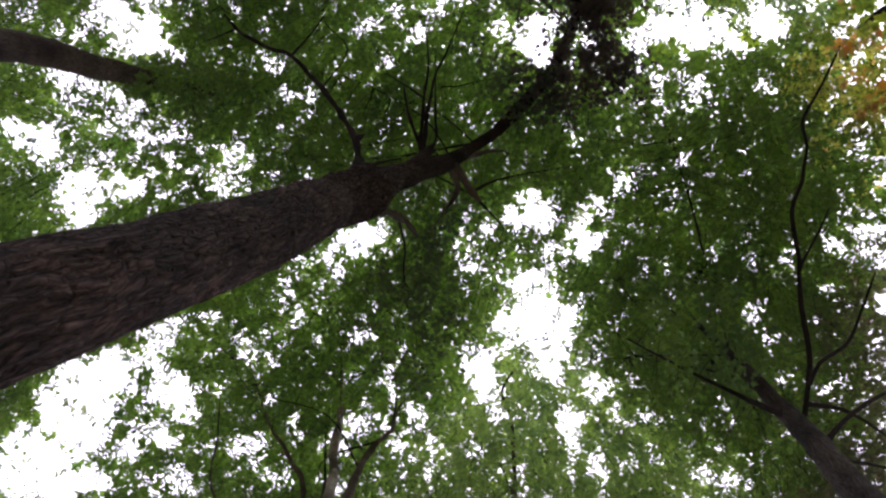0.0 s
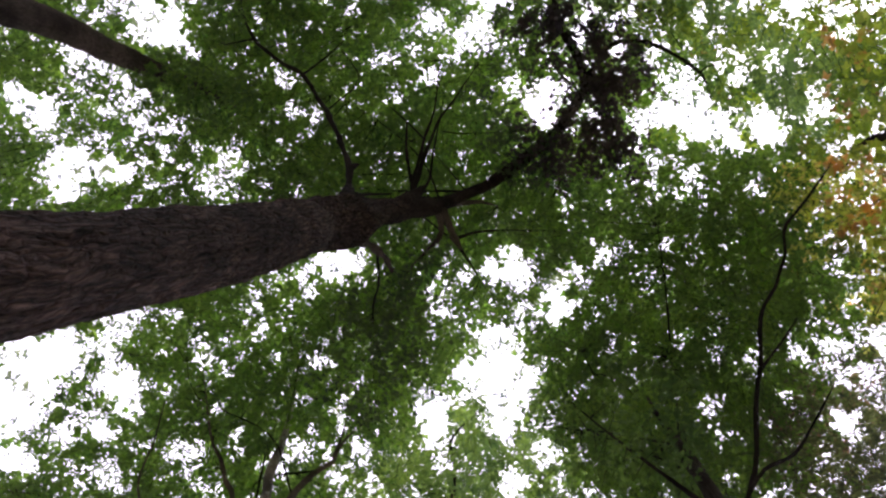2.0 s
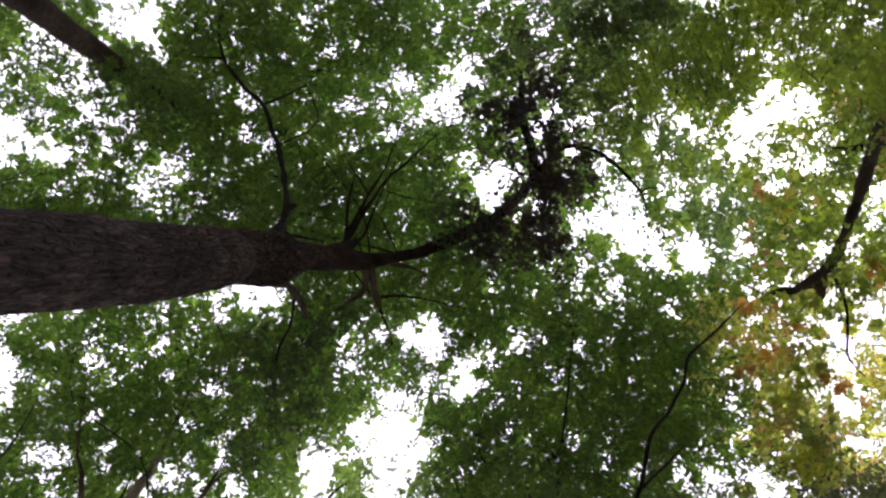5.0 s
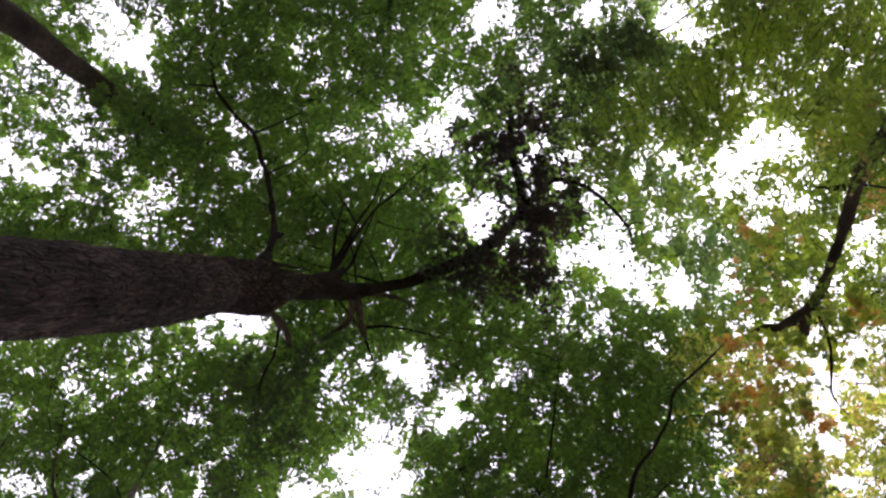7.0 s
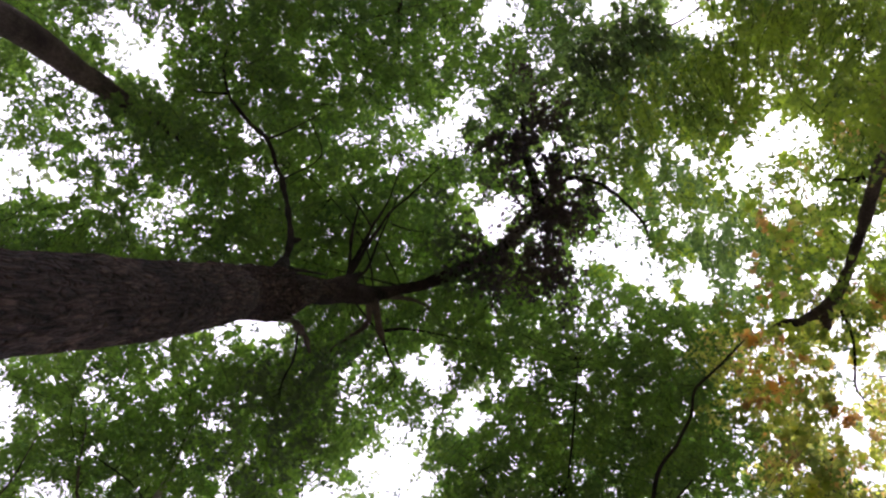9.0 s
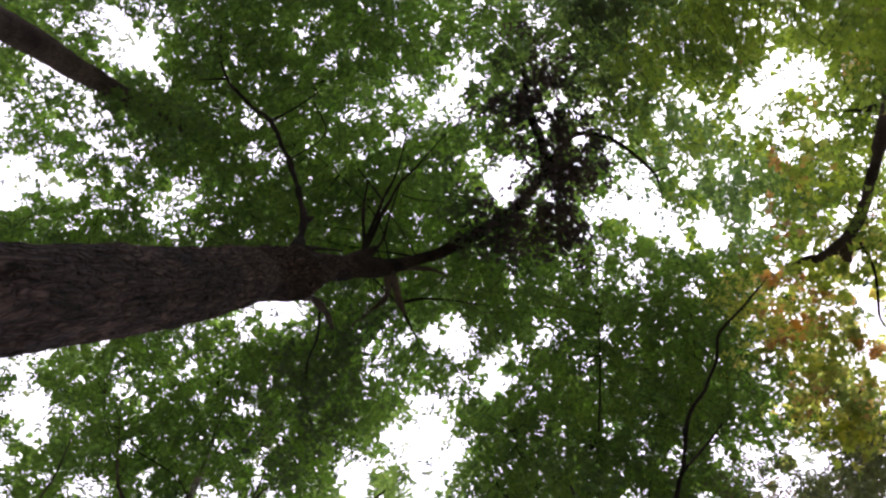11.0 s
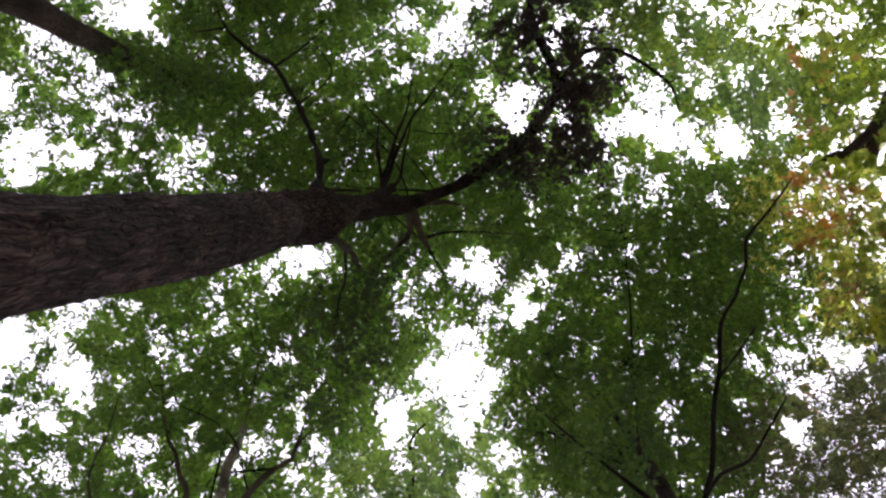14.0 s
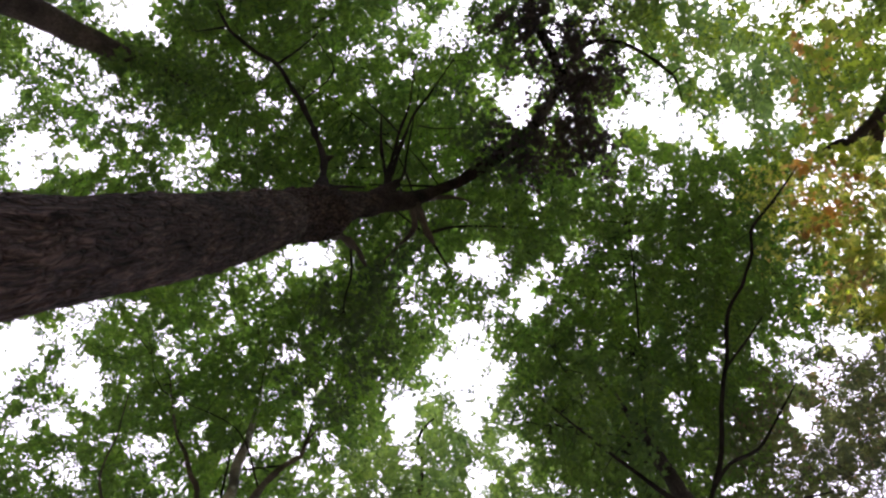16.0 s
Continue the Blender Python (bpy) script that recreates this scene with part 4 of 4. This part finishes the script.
south.add("branch", [(-2.66, 5.70, 10.20, 0.030), (-2.82, 5.30, 11.49, 0.022), (-3.00, 5.12, 12.25, 0.019), (-3.10, 5.01, 12.67, 0.017), (-3.18, 4.92, 13.04, 0.013), (-3.23, 4.68, 13.53, 0.005)], BARK_DARK, sides=8, rng=rng)
south.add("branch", [(-1.86, 4.59, 12.23, 0.024), (-1.87, 4.47, 12.60, 0.020), (-1.89, 4.32, 12.94, 0.015), (-1.94, 4.12, 13.31, 0.006)], BARK_GREY, under=forked, sides=8, rng=rng)
south.add("branch", [(-2.62, 5.8, 9.6, 0.056), (-4.40, 5.30, 11.00, 0.020), (-4.66, 4.65, 11.80, 0.016), (-4.85, 4.11, 12.40, 0.006)], BARK_GREY, sides=8, rng=rng)

far_south = Tree("slim_tree", "distant slim tree with light airy crown", (0.3, 8.6), "woodland trees")
far_south.add("trunk", [(0.3, 8.6, -0.1, 0.26), (0.3, 8.5, 5, 0.19), (0.3, 8.3, 11.0, 0.10), (0.25, 7.4, 13.2, 0.06), (0.14, 5.3, 14.3, 0.035)], BARK_SMOOTH, sides=12, rng=rng)
far_south.add("branch", [(0.15, 5.23, 14.40, 0.035), (-0.05, 4.81, 14.80, 0.030), (0.40, 4.22, 15.20, 0.014)], BARK_DARK, sides=7, rng=rng)

north = Tree("slim_tree", "dark-barked tree half hidden behind its own foliage", (2.9, -7.4), "woodland trees")
north.add("trunk", [(2.9, -7.4, -0.1, 0.33), (2.9, -7.4, 0.6, 0.27), (2.6, -6.6, 7, 0.21)] + [(2.83, -7.82, 15.40, 0.030), (2.13, -6.90, 15.60, 0.040), (1.56, -6.11, 15.60, 0.080), (1.06, -5.42, 15.80, 0.060), (0.60, -4.76, 16.00, 0.020)], BARK, sides=14, rough=0.03, rng=rng)

maple = Tree("young_maple", "young maple turning orange and yellow", (8.6, -2.6), "woodland trees")
maple.add("trunk", [(8.6, -2.6, -0.1, 0.15), (8.6, -2.6, 3, 0.12), (8.4, -2.5, 9, 0.08), (7.7, -2.0, 11.6, 0.045), (7.2, -1.7, 12.8, 0.015)], BARK_SMOOTH, sides=10, rng=rng)

east = Tree("slim_tree", "far tree with thin fading foliage", (10.0, 2.6), "woodland trees")
east.add("trunk", [(10.0, 2.6, -0.1, 0.25), (9.9, 2.5, 6, 0.18), (9.3, 2.2, 10, 0.12), (8.6, 1.9, 13, 0.03)], BARK_SMOOTH, sides=12, rng=rng)

north_west = Tree("slim_tree", "slim tree with dense green crown", (-3.4, -7.6), "woodland trees")
north_west.add("trunk", [(-3.4, -7.6, -0.1, 0.3), (-3.4, -7.5, 5, 0.22), (-3.2, -6.6, 10, 0.16), (-2.8, -5.2, 13, 0.08), (-2.5, -4.2, 15, 0.02)], BARK, sides=12, rng=rng)

south_west = Tree("slim_tree", "slim tree with open wispy foliage", (-11.6, 7.6), "woodland trees")
south_west.add("trunk", [(-11.6, 7.6, -0.1, 0.26), (-11.5, 7.6, 6, 0.2), (-11.2, 7.4, 11, 0.12), (-11.0, 7.2, 14, 0.03)], BARK_SMOOTH, sides=12, rng=rng)

# crown middle in plan at 12 m, reach weight, lowest and highest leaves, leaf material, leaf shape, leaf length
CROWNS = [
    (oak, (-0.7, -0.9), 1.10, 12.2, 16.0, GREEN, STAR, 0.066, 8),
    (west, (-5.6, -0.6), 1.0, 11.8, 15.5, GREEN, STAR, 0.066, 0),
    (south_east, (3.0, 1.6), 1.0, 11.4, 14.4, GREEN_DEEP, STAR, 0.061, 6),
    (north_east, (3.6, -5.0), 1.0, 11.4, 14.6, GREEN_WARM, STAR, 0.066, 2),
    (south, (-3.4, 3.9), 1.0, 12.4, 16.5, GREEN, STAR, 0.070, 7),
    (far_south, (0.6, 5.0), 0.9, 13.2, 17.0, GREEN_COOL, STAR, 0.075, 6),
    (north, (1.2, -4.6), 0.7, 12.2, 16.0, GREEN_COOL, STAR, 0.068, 5),
    (north, (3.4, -3.0), 0.5, 13.6, 16.6, GREEN_COOL, STAR, 0.076, 2),
    (maple, (6.05, -0.65), 0.42, 11.6, 13.4, AUTUMN, STAR, 0.066, 3),
    (east, (7.3, 3.0), 0.9, 11.5, 15.0, FADED, STAR, 0.056, 4),
    (north_west, (-2.6, -5.0), 1.0, 12.2, 16.0, GREEN, STAR, 0.068, 10),
    (south_west, (-8.0, 4.6), 0.9, 12.0, 15.0, GREEN, STAR, 0.066, 3),
]
COVER = 3.4   # layers of leaves one above another, on the average
PER_SPRAY = 26


# slides each place along its ray from the camera to height z
def plan_to_place(xy, z):
    return np.concatenate([xy * ((z - 1.5) / 10.5)[:, None], z[:, None]], 1)


def build_crowns(seed=5):
    rng = np.random.default_rng(seed)
    half = (10.0, 8.6)
    area = 4 * half[0] * half[1]
    # one spray covers this much of the plan at 12 m
    leaf = 0.068
    one = PER_SPRAY * 0.393 * leaf**2
    spare = 1.8
    n = int(COVER * area / one * spare)
    # evenly strewn: each number steps on by a fixed fraction
    g = 1.1673039782614187
    even = np.stack([(0.37 + np.arange(n) * g ** -(k + 1)) % 1 for k in range(4)], 1)
    xy = (2 * even[:, :2] - 1) * half + rng.normal(size=(n, 2)) * 0.06
    wob = np.stack([np.sin(1.7 * xy[:, 1] + 0.8 * xy[:, 0]), np.cos(1.9 * xy[:, 0] - 0.6 * xy[:, 1])], 1) * 0.45
    score = np.stack([np.hypot(*(xy + wob + rng.normal(size=xy.shape) * 0.35 - c[1]).T) / c[2] for c in CROWNS], 1)
    own = score.argmin(1)
    near = score.min(1)
    low = np.array([c[3] for c in CROWNS])[own]
    high = np.array([c[4] for c in CROWNS])[own]
    z = low + (high - low) * even[:, 2] ** 0.9 - 0.12 * near * rng.random(n)
    size = np.array([c[7] for c in CROWNS])[own]
    want = thickness(xy) / spare * (leaf / size) ** 2 * ((z - 1.5) / 10.5) ** 2 / 1.25
    want *= np.where(outlying(xy), 0.8 / COARSE**2, 1.0)
    keep = (even[:, 3] < want) & ~in_opening(xy, rng, 0.10)
    xy, own, z = xy[keep], own[keep], z[keep]
    place = plan_to_place(xy, z)
    upper_storey(rng)
    high_tops(rng)
    for k, (tree, mid, _, lo, hi, mat, shape, length, boughs) in enumerate(CROWNS):
        p = place[own == k]
        if len(p):
            crown(tree, p, mat, shape, length, rng, boughs=boughs, singles=240)


def upper_storey(rng):
    """The tops of the same crowns, above the sprays that hang lower: larger leaves, one loose layer."""
    half, leaf, deep = (9.8, 8.2), 0.155, 2.4
    n = int(deep * 4 * half[0] * half[1] / (PER_SPRAY * 0.393 * leaf**2) * 2.2)
    g = 1.3247179572447460
    even = np.stack([(0.61 + np.arange(n) * g ** -(k + 1)) % 1 for k in range(2)], 1)
    xy = (2 * even - 1) * half + rng.normal(size=(n, 2)) * 0.08
    own = np.stack([np.hypot(*(xy + rng.normal(size=xy.shape) * 0.4 - c[1]).T) / c[2] for c in CROWNS], 1).argmin(1)
    z = np.array([c[4] for c in CROWNS])[own] + rng.uniform(-0.2, 1.8, n)
    want = thickness(xy) ** 1.5 / 2.2 * ((z - 1.5) / 10.5) ** 2 * np.where(outlying(xy), 0.8 / COARSE**2, 1.0)
    keep = (rng.random(n) < want) & ~in_opening(xy, rng, 0.1)
    place = plan_to_place(xy, z)
    for k, c in enumerate(CROWNS):
        p = place[(own == k) & keep]
        if len(p):
            crown(c[0], p, c[5], STAR, leaf, rng, name="upper_crown", boughs=0)


def high_tops(rng):
    """Wisps of the tallest crowns, high above the rest, that show in the openings and round their rims; their colour is
    greyed as by haze.
    """
    half, leaf = (9.0, 7.6), 0.115
    n = 15000
    xy = rng.uniform(-1, 1, (n, 2)) * half
    x, y = xy[:, 0], xy[:, 1]
    wisp = np.sin(3.1 * x + 1.7 * np.sin(2.3 * y)) * np.sin(3.7 * y + 1.9 * np.sin(2.9 * x)) + 0.6 * np.sin(8.3 * x + 5.0 * y) * np.sin(7.1 * y - 4.0 * x)
    keep = (rng.random(n) < 0.07 + 0.36 * np.clip(wisp, 0, 1)) & ~outlying(xy)
    xy = xy[keep]
    own = np.stack([np.hypot(*(xy - c[1]).T) / c[2] for c in CROWNS], 1).argmin(1)
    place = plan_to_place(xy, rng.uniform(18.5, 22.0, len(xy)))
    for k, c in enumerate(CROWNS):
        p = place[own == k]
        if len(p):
            crown(c[0], p, FAR_HAZED, STAR, leaf, rng, openings=False, per=12, name="high_crown", boughs=0)


def crown(tree, p, mat, shape, length, rng, openings=True, per=PER_SPRAY, name="crown", boughs=16, singles=0):
    """Leaves on sprays about the places p, the sprays' twigs, and branches that carry them."""
    n = len(p)
    stem = np.vstack(tree.lines)
    stout = stem[stem[:, 3] > 0.035][:, :3]
    stem = stem[:, :3]
    top = stem[stem[:, 2].argmax()]
    out = p - top
    out[:, 2] *= 0.25
    out += rng.normal(size=out.shape) * [1.2, 1.2, 0.35]
    out /= np.linalg.norm(out, axis=1)[:, None]
    side = np.cross(out, [0, 0, 1.0])
    side /= np.linalg.norm(side, axis=1)[:, None]
    s = rng.random((n, per))
    # where the crown is thin its sprays are close and apart from one another
    tight = np.clip(thickness(p[:, :2] * (10.5 / (p[:, 2] - 1.5))[:, None]) / 0.95, 0.5, 1.0)
    span = rng.uniform(0.35, 0.85, n) * tight
    flip = np.where(rng.random((n, per)) < 0.5, -1, 1) * rng.uniform(0.02, 0.19, (n, per)) * (1.1 - 0.5 * s) * tight[:, None]
    c = p[:, None] + out[:, None] * ((s - 0.5) * span[:, None])[..., None] + side[:, None] * flip[..., None]
    c[..., 2] += rng.normal(size=(n, per)) * 0.06 - 0.05 * s
    tilt = rng.normal(size=(n, 1, 3)) * 0.3
    nrm = np.array([0, 0, 1.0]) + tilt + rng.normal(size=(n, per, 3)) * 0.42
    nrm[..., 2] = np.abs(nrm[..., 2]) + 0.15
    spin = np.arctan2(out[:, 1], out[:, 0])[:, None] + np.sign(flip) * 0.8 + rng.normal(size=(n, per)) * 0.7
    size = length * rng.uniform(0.6, 1.35, (n, per))
    size *= np.where(outlying(p[:, :2] * (10.5 / (p[:, 2] - 1.5))[:, None]), COARSE, 1.0)[:, None]
    c, nrm, spin, size = c.reshape(-1, 3), nrm.reshape(-1, 3), spin.ravel(), size.ravel()
    if openings:
        k = ~in_opening(c[:, :2] * (10.5 / (c[:, 2] - 1.5))[:, None], rng, 0.16)
        c, nrm, spin, size = c[k], nrm[k], spin[k], size[k]
    order = np.argsort(c[:, 2])
    single, rest = order[:singles], order[singles:]
    v, t = leaf_mesh(c[rest] - tree.base, nrm[rest], spin[rest], size[rest], shape)
    foliage = mesh_object(name, v, t, mat, tree.ob)
    tagged(foliage, kind="stuff")
    # the lowest leaves, each one by itself
    if len(single):
        v, t = shape
        one = mesh_object("leaf", v, t, mat, tree.ob)
        for k, i in enumerate(single):
            ob = one if k == 0 else new("leaf", one.data)
            ob.parent = tree.ob
            up = Vector(nrm[i]).normalized()
            y = Vector((math.cos(spin[i]), math.sin(spin[i]), 0))
            y = (y - up * y.dot(up)).normalized()
            x = y.cross(up)
            turn = Matrix((x, y, up)).transposed().to_4x4()
            ob.matrix_basis = Matrix.Translation(c[i] - tree.base) @ turn @ Matrix.Scale(size[i], 4)
    # branches towards a spread of sprays, each from the stem below its spray; none hangs across an opening
    lines = []
    for q in p[rng.permutation(len(p))[:400]]:
        if len(lines) >= boughs:
            break
        low = np.linalg.norm(stout[:, :2] - q[:2], axis=1)
        d = np.abs(stout[:, 2] - (q[2] - 0.45 * low)) + 0.55 * low
        a = stout[rng.choice(np.argsort(d)[:30])]
        reach = np.linalg.norm(q - a)
        if not 0.7 < reach < 4.5 or a[2] < q[2] - 2.2:
            continue
        b = a + (q - a) * 0.4 + rng.normal(size=3) * 0.08 * reach + [0, 0, 0.05 * reach]
        e = a + (q - a) * 0.75 + rng.normal(size=3) * 0.06 * reach + [0, 0, 0.03 * reach]
        if not (clear_of_openings(a, b) and clear_of_openings(b, q)):
            continue
        thick = min(0.02, 0.006 + 0.004 * reach)
        line, _ = limb("branch", [(*(w - tree.base), r) for w, r in ((a, thick), (b, thick * 0.7), (e, thick * 0.42), (q, 0.005))], tree.bark, tree.ob, step=0.25, sides=5, rough=0.04, rng=rng)
        line[:, :3] += tree.base
        lines.append(line[:, :3])
    carry = np.vstack(lines + [stem]) if lines else stem
    # twigs: from the nearest branch along the spray
    root = np.empty_like(p)
    for i in range(0, n, 400):
        d = np.linalg.norm(p[i : i + 400, None] - carry[None], axis=2)
        root[i : i + 400] = carry[d.argmin(1)]
    gap = np.linalg.norm(root - p, axis=1)
    tail = p - out * (0.5 * span)[:, None]
    root = np.where((gap < 0.9)[:, None], root, tail)
    head = p + out * (0.45 * span)[:, None]
    bare = in_opening(head[:, :2] * (10.5 / (head[:, 2] - 1.5))[:, None], rng, 0.0) | in_opening(root[:, :2] * (10.5 / (root[:, 2] - 1.5))[:, None], rng, 0.0)
    root, head, side, n = root[~bare], head[~bare], side[~bare], int((~bare).sum())
    rings = []
    for w, r in ((root, 0.006), (head, 0.0018)):
        for ang in (0, 2.1, 4.2):
            rings.append(w + r * (math.cos(ang) * side + math.sin(ang) * np.array([0, 0, 1.0])))
    v = np.stack(rings, 1) - tree.base
    t = []
    for j in range(3):
        k = (j + 1) % 3
        t += [(j, k, 3 + k), (j, 3 + k, 3 + j)]
    t = np.array(t)[None] + (np.arange(n) * 6)[:, None, None]
    tagged(mesh_object("fine_twig_growth", v.reshape(-1, 3), t.reshape(-1, 3), tree.bark, tree.ob), kind="stuff")


for tree, bark in ((oak, BARK_DARK), (west, BARK_DARK), (south_east, BARK_DARK), (north_east, BARK_DARK), (south, BARK_DARK), (far_south, BARK_DARK), (north, BARK_DARK), (maple, BARK_SMOOTH), (east, BARK_SMOOTH), (north_west, BARK_DARK), (south_west, BARK_SMOOTH)):
    tree.bark = bark
build_crowns()


# low sprays in front of the stems, and the shade-coloured clumps along the big limb
def low_sprays():
    rng = np.random.default_rng(21)
    for tree, mids, each, spread, mat, name in (
        (oak, [(0.28, -3.49, 11.95), (0.22, -3.04, 11.95), (0.54, -3.12, 11.95), (0.40, -2.66, 11.95), (0.77, -2.58, 11.95), (0.68, -2.25, 11.95), (1.05, -2.34, 11.95), (1.38, -2.25, 11.95), (0.99, -1.90, 11.95), (1.40, -1.83, 11.95), (0.98, -1.46, 11.95), (1.31, -1.37, 11.95), (0.87, -1.04, 11.95), (1.26, -1.05, 11.95), (1.60, -1.09, 11.95), (0.66, -0.81, 11.95), (1.43, -2.57, 11.95), (0.04, -2.57, 11.95), (1.22, -2.08, 11.90), (1.41, -1.74, 11.90), (1.41, -1.34, 11.90), (1.33, -1.01, 11.90), (0.97, -1.04, 11.90), (0.77, -1.12, 11.90)], 6, 0.26, MAROON_BACKLIT, "dark_foliage"),
        (oak, [(-0.07, -1.29, 12.00), (-0.16, -0.87, 12.00), (0.20, -0.83, 12.00), (-0.16, -1.62, 12.00), (0.40, -0.66, 12.00), (-0.07, -2.99, 12.00), (-0.09, -2.38, 12.00), (1.14, -3.03, 12.00), (1.49, -3.37, 12.00), (0.93, -3.49, 12.00)], 5, 0.26, GREEN_DARK_SHADED, "dark_foliage"),
        (oak, [(-1.58, 1.75, 11.70), (-1.28, 1.51, 11.70), (-1.47, 2.25, 11.70), (-1.09, 1.99, 11.70), (-0.84, 1.58, 11.70), (-1.77, 2.50, 11.70), (-1.20, 2.72, 11.70), (-0.77, 2.27, 11.70), (-1.46, 3.13, 11.70), (-0.94, 3.10, 11.70)], 5, 0.34, GREEN_DARK_SHADED, "low_foliage"),
        (north_east, [(0.81, -4.26, 12.00), (0.98, -4.53, 12.00), (1.18, -4.75, 12.00), (1.36, -5.01, 12.00), (1.53, -5.26, 12.00)], 7, 0.2, GREEN_DARK_SHADED, "dark_foliage"),
        (maple, [(5.09, -1.96, 10.75), (4.93, -1.75, 10.75), (4.70, -2.02, 10.75), (4.56, -1.74, 10.75), (5.12, -1.69, 10.75)], 1, 0.16, LIME, "lime_foliage"),
        (maple, [(4.63, -1.26, 11.30), (4.93, -1.11, 11.30), (5.16, -1.03, 11.30), (4.79, -0.56, 11.30), (5.73, -0.60, 11.30), (5.46, -0.00, 11.30), (5.92, -0.67, 11.30), (4.30, -2.35, 11.30)], 2, 0.24, ORANGE, "orange_foliage"),
        (maple, [(5.27, -0.25, 11.40), (5.64, -0.23, 11.40), (5.35, 0.25, 11.40), (6.15, -0.36, 11.40), (6.08, 0.11, 11.40), (6.21, 0.63, 11.40), (4.82, -0.19, 11.40), (5.34, -0.63, 11.40), (5.52, -0.93, 11.40), (5.83, 0.35, 11.40), (6.34, 0.31, 11.40)], 4, 0.22, AUTUMN, "yellowing_foliage"),
        (maple, [(5.66, -2.14, 11.10), (5.85, -1.88, 11.10), (5.78, -2.45, 11.10), (5.76, -1.68, 11.10), (3.86, -2.75, 11.10), (4.49, -3.11, 11.10), (4.33, -2.87, 11.10), (4.55, -1.50, 11.10), (5.08, -1.47, 11.10)], 3, 0.2, LIME, "lime_foliage"),
        (north_east, [(5.09, -4.12, 11.00), (5.27, -3.77, 11.00), (4.49, -4.38, 11.00), (4.65, -4.62, 11.00), (4.97, -0.59, 11.00)], 1, 0.14, ORANGE, "orange_foliage"),
        (west, [(-4.15, -0.57, 11.40), (-3.92, -0.78, 11.60), (-4.55, -0.62, 11.1), (-4.95, -0.62, 10.9), (-4.31, -0.78, 10.7)], 4, 0.28, GREEN, "low_foliage"),
        (west, [(-4.82, -0.96, 11.20), (-4.65, -0.93, 11.20)], 4, 0.12, GREEN, "low_foliage"),
        (north_east, [(4.72, -2.34, 10.50), (5.00, -2.14, 10.50), (5.19, -2.04, 10.50)], 2, 0.13, GREEN_WARM, "low_foliage"),
        (north_east, [(4.19, -4.02, 9.50), (3.94, -4.29, 9.80), (3.96, -4.35, 9.20), (3.77, -4.57, 10.20)], 9, 0.30, GREEN_WARM, "low_foliage"),
        (south_east, [(2.47, 2.25, 9.70), (2.20, 2.06, 10.00), (1.89, 2.48, 10.20), (2.62, 2.42, 9.35), (2.35, 2.55, 9.5), (2.75, 2.2, 9.45)], 7, 0.30, GREEN_DEEP, "low_foliage"),
    ):
        p = np.repeat(np.array(mids), each, 0)
        p = p + rng.normal(size=p.shape) * [spread, spread, 0.12]
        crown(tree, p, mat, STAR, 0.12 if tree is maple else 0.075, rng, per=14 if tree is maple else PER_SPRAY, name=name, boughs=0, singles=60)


low_sprays()


# ---- unseen leaf ring beyond the trees above, added to block light from the sides ----
def far_woods():
    rng = np.random.default_rng(8)
    n = 17000
    r = 15 + 30 * rng.random(n) ** 0.8
    a = rng.uniform(0, 2 * np.pi, n)
    z = 1.5 + 15 * rng.random(n) ** 0.7 * np.clip((r - 11) / 6, 0.3, 1) + 2 * np.sin(3 * a)
    z = np.where(r < 22, np.maximum(z, 8), z)
    c = np.stack([r * np.cos(a), r * np.sin(a), np.maximum(z, 0.4)], 1)
    v, t = leaf_mesh(c, rng.normal(size=(n, 3)) + [0, 0, 0.8], rng.uniform(0, 6.3, n), rng.uniform(0.6, 1.2, n), EGG)
    ob = mesh_object("far_woods", v, t, GREEN)
    tagged(ob, "unseen ring of large leaves that blocks light from the sides", "woods", kind="stuff")


far_woods()
